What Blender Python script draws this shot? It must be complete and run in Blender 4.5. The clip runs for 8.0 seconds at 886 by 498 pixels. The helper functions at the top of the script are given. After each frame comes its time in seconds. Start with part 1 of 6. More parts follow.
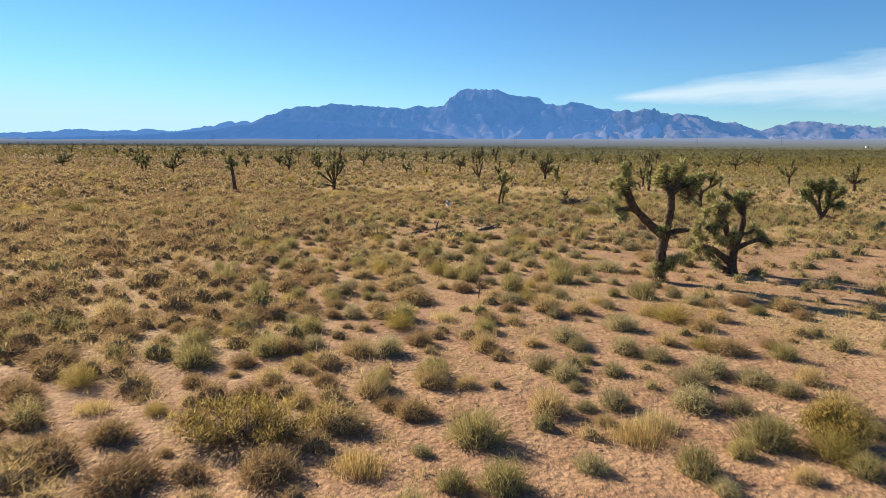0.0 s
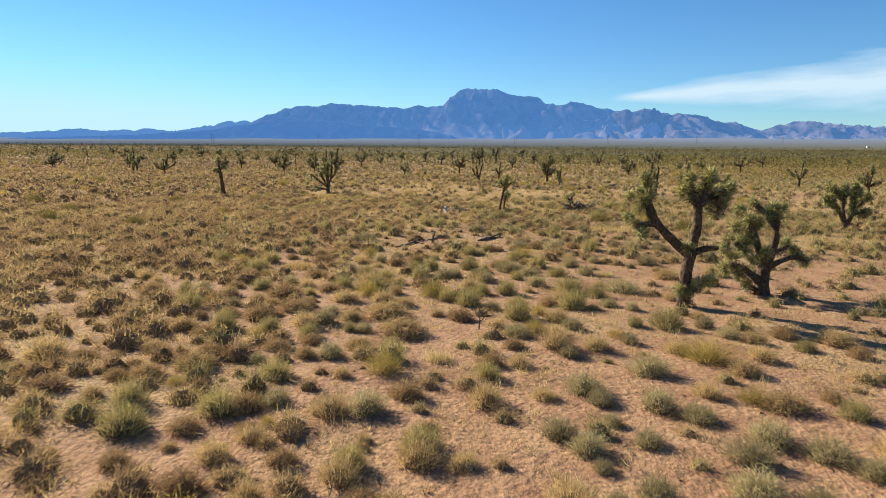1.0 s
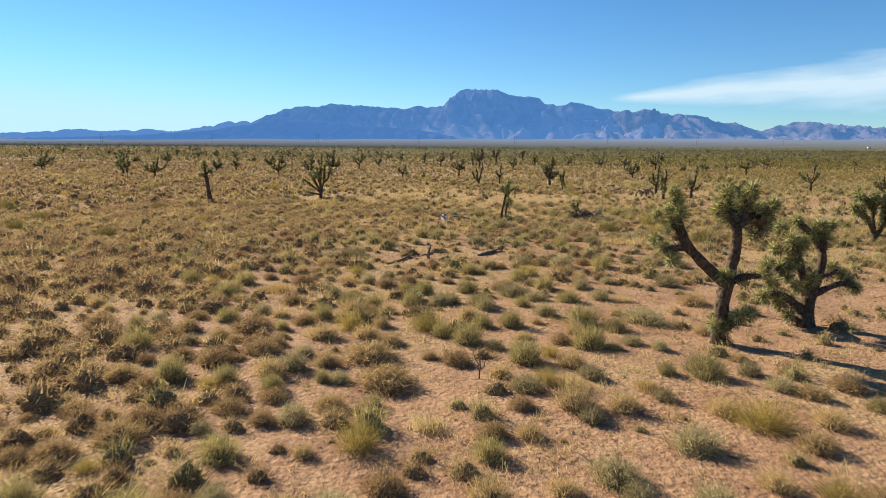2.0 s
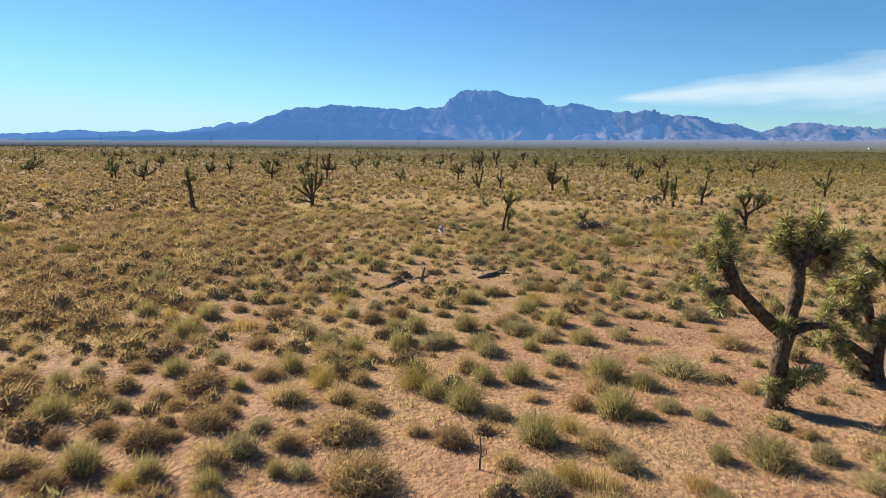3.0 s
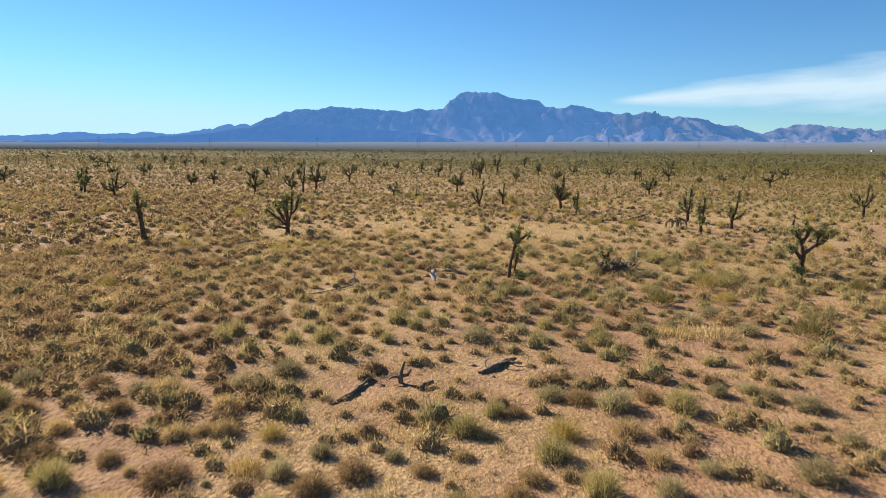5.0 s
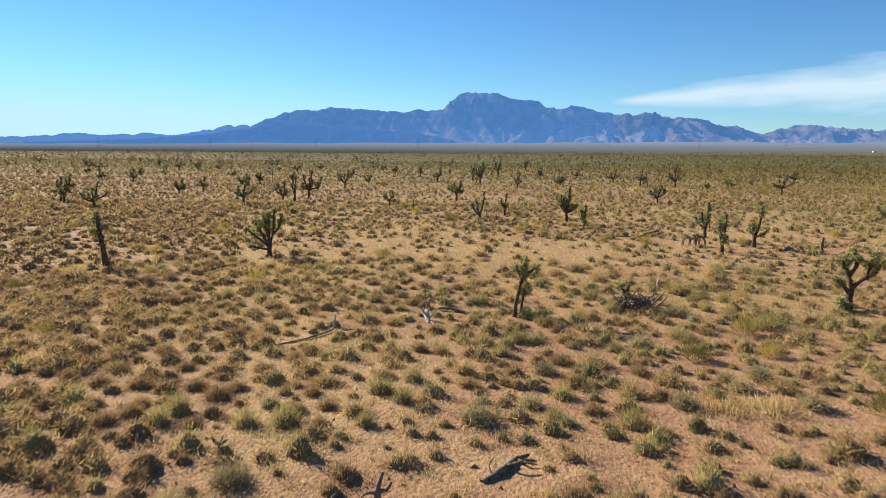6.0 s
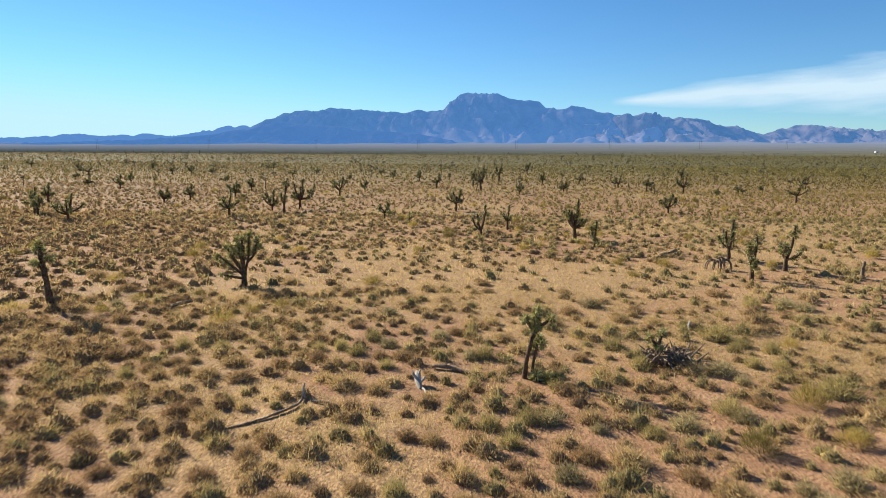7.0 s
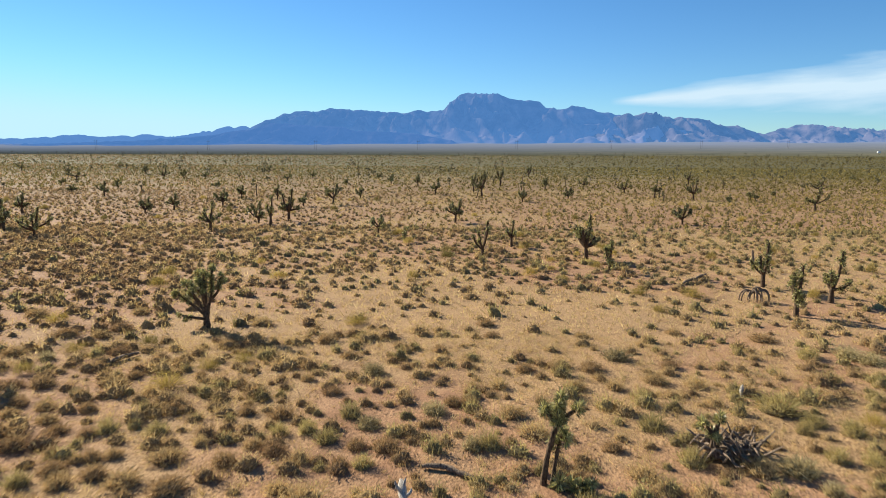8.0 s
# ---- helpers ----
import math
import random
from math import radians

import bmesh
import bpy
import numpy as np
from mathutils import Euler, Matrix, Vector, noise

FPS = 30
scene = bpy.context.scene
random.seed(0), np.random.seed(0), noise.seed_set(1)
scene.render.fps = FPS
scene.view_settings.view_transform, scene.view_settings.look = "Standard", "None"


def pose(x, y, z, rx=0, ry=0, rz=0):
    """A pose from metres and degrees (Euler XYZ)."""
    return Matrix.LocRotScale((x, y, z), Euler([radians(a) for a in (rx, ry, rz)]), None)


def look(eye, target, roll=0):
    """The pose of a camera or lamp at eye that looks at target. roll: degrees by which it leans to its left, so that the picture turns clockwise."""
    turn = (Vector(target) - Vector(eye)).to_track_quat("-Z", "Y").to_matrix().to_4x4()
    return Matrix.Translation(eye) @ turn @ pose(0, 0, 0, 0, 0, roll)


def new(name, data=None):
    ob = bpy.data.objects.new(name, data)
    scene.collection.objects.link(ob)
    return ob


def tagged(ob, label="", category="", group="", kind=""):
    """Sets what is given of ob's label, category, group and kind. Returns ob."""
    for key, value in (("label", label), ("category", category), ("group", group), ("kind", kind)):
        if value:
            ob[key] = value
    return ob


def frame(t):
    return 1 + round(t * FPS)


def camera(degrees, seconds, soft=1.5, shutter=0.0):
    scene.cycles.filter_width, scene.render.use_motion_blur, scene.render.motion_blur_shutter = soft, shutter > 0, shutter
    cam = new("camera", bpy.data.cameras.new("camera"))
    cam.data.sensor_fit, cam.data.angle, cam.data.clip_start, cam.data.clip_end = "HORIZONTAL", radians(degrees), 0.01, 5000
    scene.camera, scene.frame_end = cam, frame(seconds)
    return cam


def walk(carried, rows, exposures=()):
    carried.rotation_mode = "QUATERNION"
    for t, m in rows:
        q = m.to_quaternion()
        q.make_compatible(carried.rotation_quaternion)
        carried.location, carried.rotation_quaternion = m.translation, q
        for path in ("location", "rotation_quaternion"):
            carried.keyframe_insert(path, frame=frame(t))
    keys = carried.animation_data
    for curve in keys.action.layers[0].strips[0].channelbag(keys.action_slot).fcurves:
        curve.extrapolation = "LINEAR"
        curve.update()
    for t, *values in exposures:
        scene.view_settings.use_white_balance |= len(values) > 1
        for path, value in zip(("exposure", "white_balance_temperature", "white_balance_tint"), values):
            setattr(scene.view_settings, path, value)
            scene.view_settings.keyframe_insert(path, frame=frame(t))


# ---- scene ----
# ---------------------------------------------------------------- camera
cam = camera(68.4, 8.0, soft=0.75, shutter=0.35)
# seconds, x, y, z, yaw, pitch, roll of the flight
FLIGHT = [
    (0.0, 0.980, 2.291, 4.845, 0.422, -8.909, 0.712),
    (1.0, 1.097, 5.251, 5.057, 0.410, -8.932, 0.727),
    (2.0, 1.231, 8.449, 5.315, 0.404, -8.894, 0.741),
    (3.0, 1.377, 11.981, 5.705, 0.404, -8.825, 0.749),
    (4.0, 1.532, 15.942, 6.277, 0.409, -8.747, 0.745),
    (5.0, 1.694, 20.425, 7.043, 0.421, -8.678, 0.724),
    (6.0, 1.858, 25.519, 7.977, 0.437, -8.627, 0.681),
    (7.0, 2.021, 31.312, 9.012, 0.460, -8.598, 0.611),
    (8.0, 2.181, 37.891, 10.047, 0.489, -8.588, 0.508),
]


def flight_pose(x, y, z, yaw, pitch, roll):
    ya, pi = radians(yaw), radians(pitch)
    way = Vector((-math.sin(ya) * math.cos(pi), math.cos(ya) * math.cos(pi), math.sin(pi)))
    eye = Vector((x, y, z))
    return look(eye, eye + way * 10, roll)


walk(cam, [(t, flight_pose(*row)) for t, *row in FLIGHT])

# ---------------------------------------------------------------- light
SUN_ELEVATION, SUN_TURN = 27.0, -51.0      # degrees; the turn is clockwise from +y
scene.view_settings.exposure = 1.25
world = bpy.data.worlds.new("desert_sky")
scene.world = world
world.use_nodes = True
wn, wl = world.node_tree.nodes, world.node_tree.links
wn.clear()
sky = wn.new("ShaderNodeTexSky")
sky.sky_type, sky.sun_disc = "NISHITA", False
sky.sun_elevation, sky.sun_rotation = radians(SUN_ELEVATION), radians(SUN_TURN % 360)
sky.altitude, sky.air_density, sky.dust_density, sky.ozone_density = 900, 1.0, 0.0, 3.0


def wmath(op, a, b=None, c=None, clamp=False):
    n = wn.new("ShaderNodeMath")
    n.operation, n.use_clamp = op, clamp
    for i, v in enumerate((a, b, c)):
        if v is None:
            continue
        if isinstance(v, (int, float)):
            n.inputs[i].default_value = v
        else:
            wl.new(v, n.inputs[i])
    return n.outputs[0]


# one long thin cirrus over the eastern range
where = wn.new("ShaderNodeTexCoord")
split = wn.new("ShaderNodeSeparateXYZ")
wl.new(where.outputs["Generated"], split.inputs[0])
ahead = wmath("MAXIMUM", split.outputs["Y"], 0.05)
side = wmath("DIVIDE", split.outputs["X"], ahead)
rise = wmath("DIVIDE", split.outputs["Z"], ahead)
along = wmath("SUBTRACT", side, 0.24)                     # from the cloud's thin end
centre = wmath("MULTIPLY_ADD", along, 0.075, 0.0745)
half = wmath("MULTIPLY_ADD", along, 0.092, 0.006)
joined = wn.new("ShaderNodeCombineXYZ")
wl.new(wmath("MULTIPLY", side, 9.0), joined.inputs[0])
wl.new(wmath("MULTIPLY_ADD", rise, 60.0, wmath("MULTIPLY", side, -6.0)), joined.inputs[1])
wisps = wn.new("ShaderNodeTexNoise")
wisps.inputs["Scale"].default_value, wisps.inputs["Detail"].default_value = 1.0, 6.0
wl.new(joined.outputs[0], wisps.inputs["Vector"])
off = wmath("DIVIDE", wmath("ABSOLUTE", wmath("SUBTRACT", rise, centre)), wmath("MAXIMUM", half, 0.002))
veil = wmath("SUBTRACT", wmath("MULTIPLY_ADD", wisps.outputs["Fac"], 1.1, 0.55), off, clamp=True)
veil = wmath("MULTIPLY", veil, wmath("MULTIPLY", along, 25.0, clamp=True))
veil = wmath("MULTIPLY", veil, 1.05, clamp=True)
tone = wn.new("ShaderNodeMix")
tone.data_type = "RGBA"
wl.new(veil, tone.inputs["Factor"])
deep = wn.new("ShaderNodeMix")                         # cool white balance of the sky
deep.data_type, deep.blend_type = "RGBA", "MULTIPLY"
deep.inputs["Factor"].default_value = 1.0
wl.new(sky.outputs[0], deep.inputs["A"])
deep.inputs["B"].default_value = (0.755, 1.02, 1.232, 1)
rich = wn.new("ShaderNodeHueSaturation")
rich.inputs["Saturation"].default_value = 1.07
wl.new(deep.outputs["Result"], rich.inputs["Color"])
bands = wn.new("ShaderNodeSeparateColor")              # the glare over the western horizon stays below white
wl.new(rich.outputs[0], bands.inputs[0])
calm = wn.new("ShaderNodeCombineColor")
for i, most in enumerate((5.15, 8.0, 9.5)):
    wl.new(wmath("SMOOTH_MIN", bands.outputs[i], most, 2.5), calm.inputs[i])
wl.new(calm.outputs[0], tone.inputs["A"])
tone.inputs["B"].default_value = (5.9, 7.6, 8.8, 1)
back = wn.new("ShaderNodeBackground")
back.inputs["Strength"].default_value = 0.0471
wl.new(tone.outputs["Result"], back.inputs["Color"])
wout = wn.new("ShaderNodeOutputWorld")
wl.new(back.outputs[0], wout.inputs["Surface"])

sun = new("sun", bpy.data.lights.new("sun", "SUN"))
sun.data.energy, sun.data.angle, sun.data.color = 5.0, radians(0.53), (1.0, 0.915, 0.735)
st, se = radians(SUN_TURN), radians(SUN_ELEVATION)
to_sun = Vector((math.sin(st) * math.cos(se), math.cos(st) * math.cos(se), math.sin(se)))
sun.matrix_world = look(to_sun * 60, (0, 0, 0))

# ---------------------------------------------------------------- land form


def lattice(ix, iy, seed):
    n = (ix.astype(np.int64) * 374761393 + iy.astype(np.int64) * 668265263 + seed * 974711) & 0xFFFFFFFF
    n = ((n ^ (n >> 13)) * 1274126177) & 0xFFFFFFFF
    n = ((n ^ (n >> 15)) * 846822519) & 0xFFFFFFFF
    return ((n >> 7) & 0xFFFF) / 65535.0


def vnoise(x, y, seed=0):
    """Smooth value noise, 0 to 1."""
    x, y = np.asarray(x, float), np.asarray(y, float)
    ix, iy = np.floor(x), np.floor(y)
    u, v = x - ix, y - iy
    u, v = u * u * (3 - 2 * u), v * v * (3 - 2 * v)
    a, b = lattice(ix, iy, seed), lattice(ix + 1, iy, seed)
    c, d = lattice(ix, iy + 1, seed), lattice(ix + 1, iy + 1, seed)
    return (a * (1 - u) + b * u) * (1 - v) + (c * (1 - u) + d * u) * v


def fbm(x, y, seed=0, octaves=4):
    total, amp, weight = 0.0, 1.0, 0.0
    for i in range(octaves):
        total = total + amp * vnoise(x * 2 ** i, y * 2 ** i, seed + i)
        weight += amp
        amp *= 0.5
    return total / weight


def ground(x, y):
    """Height of the desert floor: flat, slightly hummocky, rising far off to the mountains' foot."""
    x, y = np.asarray(x, float), np.asarray(y, float)
    near = np.clip(1 - np.hypot(x, y - 40) / 900, 0, 1)
    z = near * (0.30 * (fbm(x / 11, y / 11, 3, 3) - 0.5) + 0.10 * (vnoise(x / 1.7, y / 1.7, 9) - 0.5))
    far = np.clip((y - 250) / 3700, 0, 1) ** 1.25
    return z + far * (34 + 30 * np.clip(x / np.maximum(y, 200) / 0.65, -1.1, 1.1))


def golden(x, y):
    """How much the straw takes over: most in the wide clearing in the middle of the flight."""
    clear = np.exp(-(((x - 6) / 20) ** 2 + ((y - 77) / 10) ** 2))
    return np.clip(0.14 + 0.42 * np.clip((2.0 - x) / 4, 0, 1) * np.clip((21 - y) / 5, 0, 1) + 0.27 * np.clip((y - 22) / 26, 0, 1) + 1.4 * (fbm(x / 10, y / 10, 52, 3) - 0.5) + 0.7 * (fbm(x / 2.6, y / 2.6, 57, 2) - 0.5) + 0.5 * clear + 0.2 * np.clip((x - 2) / (0.3 * np.maximum(y, 12)), 0, 1) * np.clip((y - 24) / 12, 0, 1) - 0.55 * np.clip((x + 1) / 6, 0, 1) * np.exp(-((y - 50) / 7) ** 2) - 0.5 * np.clip(x / (0.4 * np.maximum(y, 12)), 0, 1) * np.clip((y - 90) / 40, 0, 1) + 0.5 * np.exp(-(((x + 4) / 8) ** 2 + ((y - 51.5) / 4) ** 2)) + np.clip(-x / (0.5 * np.maximum(y, 8)), 0, 1) * (0.05 - 0.45 * np.clip((y - 35) / 20, 0, 1)), 0.06, 0.95)


# ---------------------------------------------------------------- materials
def material(name):
    m = bpy.data.materials.new(name)
    m.use_nodes = True
    m.node_tree.nodes.clear()
    return m, m.node_tree.nodes, m.node_tree.links


def put(nodes, kind, **inputs):
    n = nodes.new(kind)
    for k, v in inputs.items():
        n.inputs[k.replace("_", " ")].default_value = v
    return n


def ramp(nodes, links, source, stops):
    n = nodes.new("ShaderNodeValToRGB")
    e = n.color_ramp.elements
    while len(e) < len(stops):
        e.new(0.5)
    for el, (at, col) in zip(e, stops):
        el.position, el.color = at, (*col, 1)
    links.new(source, n.inputs["Fac"])
    return n.outputs["Color"]


def blend(nodes, links, a, b, factor, mode="MIX"):
    n = nodes.new("ShaderNodeMix")
    n.data_type, n.blend_type = "RGBA", mode
    for socket, v in (("A", a), ("B", b), ("Factor", factor)):
        if isinstance(v, (int, float)):
            n.inputs[socket].default_value = v
        elif isinstance(v, tuple):
            n.inputs[socket].default_value = (*v, 1)
        else:
            links.new(v, n.inputs[socket])
    return n.outputs["Result"]


def maths(nodes, links, op, a, b, clamp=False):
    n = nodes.new("ShaderNodeMath")
    n.operation, n.use_clamp = op, clamp
    for i, v in enumerate((a, b)):
        if isinstance(v, (int, float)):
            n.inputs[i].default_value = v
        else:
            links.new(v, n.inputs[i])
    return n.outputs[0]


def texture(nodes, links, kind, where, scale, detail=4.0):
    n = nodes.new(kind)
    n.inputs["Scale"].default_value = scale
    if "Detail" in n.inputs:
        n.inputs["Detail"].default_value = detail
    links.new(where, n.inputs["Vector"])
    return n


def soil_material():
    m, n, l = material("sandy_soil")
    at = n.new("ShaderNodeNewGeometry").outputs["Position"]
    big = texture(n, l, "ShaderNodeTexNoise", at, 0.11, 5)
    mid = texture(n, l, "ShaderNodeTexNoise", at, 0.9, 5)
    fine = texture(n, l, "ShaderNodeTexNoise", at, 14.0, 6)
    grit = texture(n, l, "ShaderNodeTexVoronoi", at, 26.0)
    sand = ramp(n, l, mid.outputs["Fac"], [(0.3, (0.22, 0.121, 0.070)), (0.5, (0.285, 0.162, 0.095)), (0.72, (0.33, 0.200, 0.121))])
    litter = ramp(n, l, fine.outputs["Fac"], [(0.25, (0.185, 0.115, 0.060)), (0.5, (0.315, 0.208, 0.108)), (0.8, (0.44, 0.305, 0.16))])
    straw = n.new("ShaderNodeAttribute")
    straw.attribute_name = "tint"
    patch = ramp(n, l, maths(n, l, "ADD", maths(n, l, "MULTIPLY", straw.outputs["Fac"], 0.55), maths(n, l, "MULTIPLY", big.outputs["Fac"], 0.5)), [(0.38, (0, 0, 0)), (0.62, (1, 1, 1))])
    speck = ramp(n, l, mid.outputs["Fac"], [(0.4, (0.15, 0.15, 0.15)), (0.7, (0.9, 0.9, 0.9))])
    cover = maths(n, l, "MAXIMUM", maths(n, l, "MULTIPLY", patch, 0.9), maths(n, l, "MULTIPLY", speck, 0.42))
    col = blend(n, l, sand, litter, cover)
    stones = ramp(n, l, grit.outputs["Color"], [(0.0, (0.55, 0.50, 0.47)), (0.5, (1, 1, 1)), (1.0, (1.25, 1.2, 1.15))])
    col = blend(n, l, col, stones, 0.5, "MULTIPLY")
    grain = ramp(n, l, fine.outputs["Fac"], [(0.3, (0.72, 0.70, 0.68)), (0.6, (1.1, 1.1, 1.1))])
    col = blend(n, l, col, grain, 0.7, "MULTIPLY")
    # far off, the brush closes over the soil
    sep = n.new("ShaderNodeSeparateXYZ")
    l.new(at, sep.inputs[0])
    span = n.new("ShaderNodeMapRange")
    l.new(sep.outputs["Y"], span.inputs["Value"])
    span.inputs["From Min"].default_value, span.inputs["From Max"].default_value = 90, 340
    dots = texture(n, l, "ShaderNodeTexNoise", at, 0.16, 8)
    brush = ramp(n, l, dots.outputs["Fac"], [(0.35, (0.055, 0.050, 0.021)), (0.5, (0.09, 0.08, 0.033)), (0.66, (0.14, 0.115, 0.05))])
    col = blend(n, l, col, brush, span.outputs["Result"])
    rough = texture(n, l, "ShaderNodeTexNoise", at, 7.0, 9)
    bump = put(n, "ShaderNodeBump", Strength=1.0, Distance=0.07)
    l.new(maths(n, l, "ADD", rough.outputs["Fac"], maths(n, l, "MULTIPLY", grit.outputs["Distance"], 0.08)), bump.inputs["Height"])
    flecks = texture(n, l, "ShaderNodeTexNoise", at, 17.0, 8)
    col = blend(n, l, col, ramp(n, l, flecks.outputs["Fac"], [(0.40, (0.45, 0.40, 0.36)), (0.48, (1, 1, 1)), (0.60, (1, 1, 1)), (0.70, (1.3, 1.25, 1.15))]), 0.5, "MULTIPLY")
    sh = put(n, "ShaderNodeBsdfPrincipled", Roughness=0.95)
    sh.inputs["Specular IOR Level"].default_value = 0.15
    l.new(col, sh.inputs["Base Color"])
    l.new(bump.outputs[0], sh.inputs["Normal"])
    l.new(sh.outputs[0], n.new("ShaderNodeOutputMaterial").inputs["Surface"])
    return m


def foliage_material(name, stops, through_light=0.35, spread=0.5, gloss=0.0):
    """Thin stems and leaves: a tint for each plant, a lighter or darker tone for each blade."""
    m, n, l = material(name)
    tint = n.new("ShaderNodeAttribute")
    tint.attribute_name = "tint"
    col = ramp(n, l, tint.outputs["Fac"], stops)
    each = n.new("ShaderNodeNewGeometry").outputs["Random Per Island"]
    tone_col = ramp(n, l, each, [(0.0, (1 - spread,) * 3), (1.0, (1 + spread * 0.7,) * 3)])
    col = blend(n, l, col, tone_col, 1.0, "MULTIPLY")
    dif = put(n, "ShaderNodeBsdfDiffuse", Roughness=0.8)
    tra = n.new("ShaderNodeBsdfTranslucent")
    l.new(col, dif.inputs["Color"])
    l.new(col, tra.inputs["Color"])
    mix = put(n, "ShaderNodeMixShader", Fac=through_light)
    l.new(dif.outputs[0], mix.inputs[1])
    l.new(tra.outputs[0], mix.inputs[2])
    last = mix
    if gloss:
        shine = put(n, "ShaderNodeBsdfGlossy", Roughness=0.38)
        last = put(n, "ShaderNodeMixShader", Fac=gloss)
        l.new(mix.outputs[0], last.inputs[1])
        l.new(shine.outputs[0], last.inputs[2])
    l.new(last.outputs[0], n.new("ShaderNodeOutputMaterial").inputs["Surface"])
    return m


def body_material(name, stops):
    """The dense heart of a bush: packed upright twigs, the shade between them painted on by noise."""
    m, n, l = material(name)
    tint = n.new("ShaderNodeAttribute")
    tint.attribute_name = "tint"
    mp = n.new("ShaderNodeMapping")
    mp.inputs["Scale"].default_value = (1, 1, 0.45)
    l.new(n.new("ShaderNodeNewGeometry").outputs["Position"], mp.inputs["Vector"])
    a = texture(n, l, "ShaderNodeTexNoise", mp.outputs[0], 34.0, 5)
    col = ramp(n, l, tint.outputs["Fac"], stops)
    gap_shade = ramp(n, l, a.outputs["Fac"], [(0.36, (0.42, 0.38, 0.34)), (0.52, (0.95, 0.95, 0.95)), (0.68, (1.3, 1.25, 1.2))])
    col = blend(n, l, col, gap_shade, 1.0, "MULTIPLY")
    bump = put(n, "ShaderNodeBump", Strength=0.8, Distance=0.05)
    l.new(a.outputs["Fac"], bump.inputs["Height"])
    sh = put(n, "ShaderNodeBsdfDiffuse", Roughness=1.0)
    l.new(col, sh.inputs["Color"])
    l.new(bump.outputs[0], sh.inputs["Normal"])
    l.new(sh.outputs[0], n.new("ShaderNodeOutputMaterial").inputs["Surface"])
    return m


def wood_material(name, dark, light, scale=7.0, relief=0.03, stretch=3.5):
    m, n, l = material(name)
    tc = n.new("ShaderNodeTexCoord")
    mp = n.new("ShaderNodeMapping")
    mp.inputs["Scale"].default_value = (stretch, stretch, 1)
    l.new(tc.outputs["Object"], mp.inputs["Vector"])
    a = texture(n, l, "ShaderNodeTexNoise", mp.outputs[0], scale, 7)
    b = texture(n, l, "ShaderNodeTexNoise", tc.outputs["Object"], 1.7, 3)
    col = ramp(n, l, a.outputs["Fac"], [(0.3, dark), (0.7, light)])
    col = blend(n, l, col, ramp(n, l, b.outputs["Fac"], [(0.3, (0.7, 0.7, 0.7)), (0.7, (1.15, 1.12, 1.1))]), 0.8, "MULTIPLY")
    bump = put(n, "ShaderNodeBump", Strength=1.0, Distance=relief)
    l.new(a.outputs["Fac"], bump.inputs["Height"])
    sh = put(n, "ShaderNodeBsdfPrincipled", Roughness=1.0)
    sh.inputs["Specular IOR Level"].default_value = 0.05
    l.new(col, sh.inputs["Base Color"])
    l.new(bump.outputs[0], sh.inputs["Normal"])
    l.new(sh.outputs[0], n.new("ShaderNodeOutputMaterial").inputs["Surface"])
    return m


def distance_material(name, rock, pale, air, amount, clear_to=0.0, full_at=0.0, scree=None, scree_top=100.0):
    """Rock of a far backdrop, with the haze of the air in front mixed in as emission."""
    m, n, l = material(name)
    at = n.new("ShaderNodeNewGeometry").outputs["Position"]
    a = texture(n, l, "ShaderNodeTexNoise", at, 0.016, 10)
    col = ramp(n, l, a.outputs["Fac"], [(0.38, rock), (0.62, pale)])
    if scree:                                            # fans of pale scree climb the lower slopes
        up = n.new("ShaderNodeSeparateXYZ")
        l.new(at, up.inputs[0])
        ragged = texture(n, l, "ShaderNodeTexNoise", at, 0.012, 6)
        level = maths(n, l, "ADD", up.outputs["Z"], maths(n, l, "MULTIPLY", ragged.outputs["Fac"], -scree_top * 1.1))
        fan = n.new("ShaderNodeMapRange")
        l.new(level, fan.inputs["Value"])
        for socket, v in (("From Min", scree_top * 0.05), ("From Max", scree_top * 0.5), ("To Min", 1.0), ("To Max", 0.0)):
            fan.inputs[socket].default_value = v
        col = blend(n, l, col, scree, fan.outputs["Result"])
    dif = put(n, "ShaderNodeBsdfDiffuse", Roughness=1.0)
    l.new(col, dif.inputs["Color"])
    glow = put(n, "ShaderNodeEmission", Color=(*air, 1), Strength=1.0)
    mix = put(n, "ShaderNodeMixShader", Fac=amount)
    if full_at:                                          # the haze glow grows with distance
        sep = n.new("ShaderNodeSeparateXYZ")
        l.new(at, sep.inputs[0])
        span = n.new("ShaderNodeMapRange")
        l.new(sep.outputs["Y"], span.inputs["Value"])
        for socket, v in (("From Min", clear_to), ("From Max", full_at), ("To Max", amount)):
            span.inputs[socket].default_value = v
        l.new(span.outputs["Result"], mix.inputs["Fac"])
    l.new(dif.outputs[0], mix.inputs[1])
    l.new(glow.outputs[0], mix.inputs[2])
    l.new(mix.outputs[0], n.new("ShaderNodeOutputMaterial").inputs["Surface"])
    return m


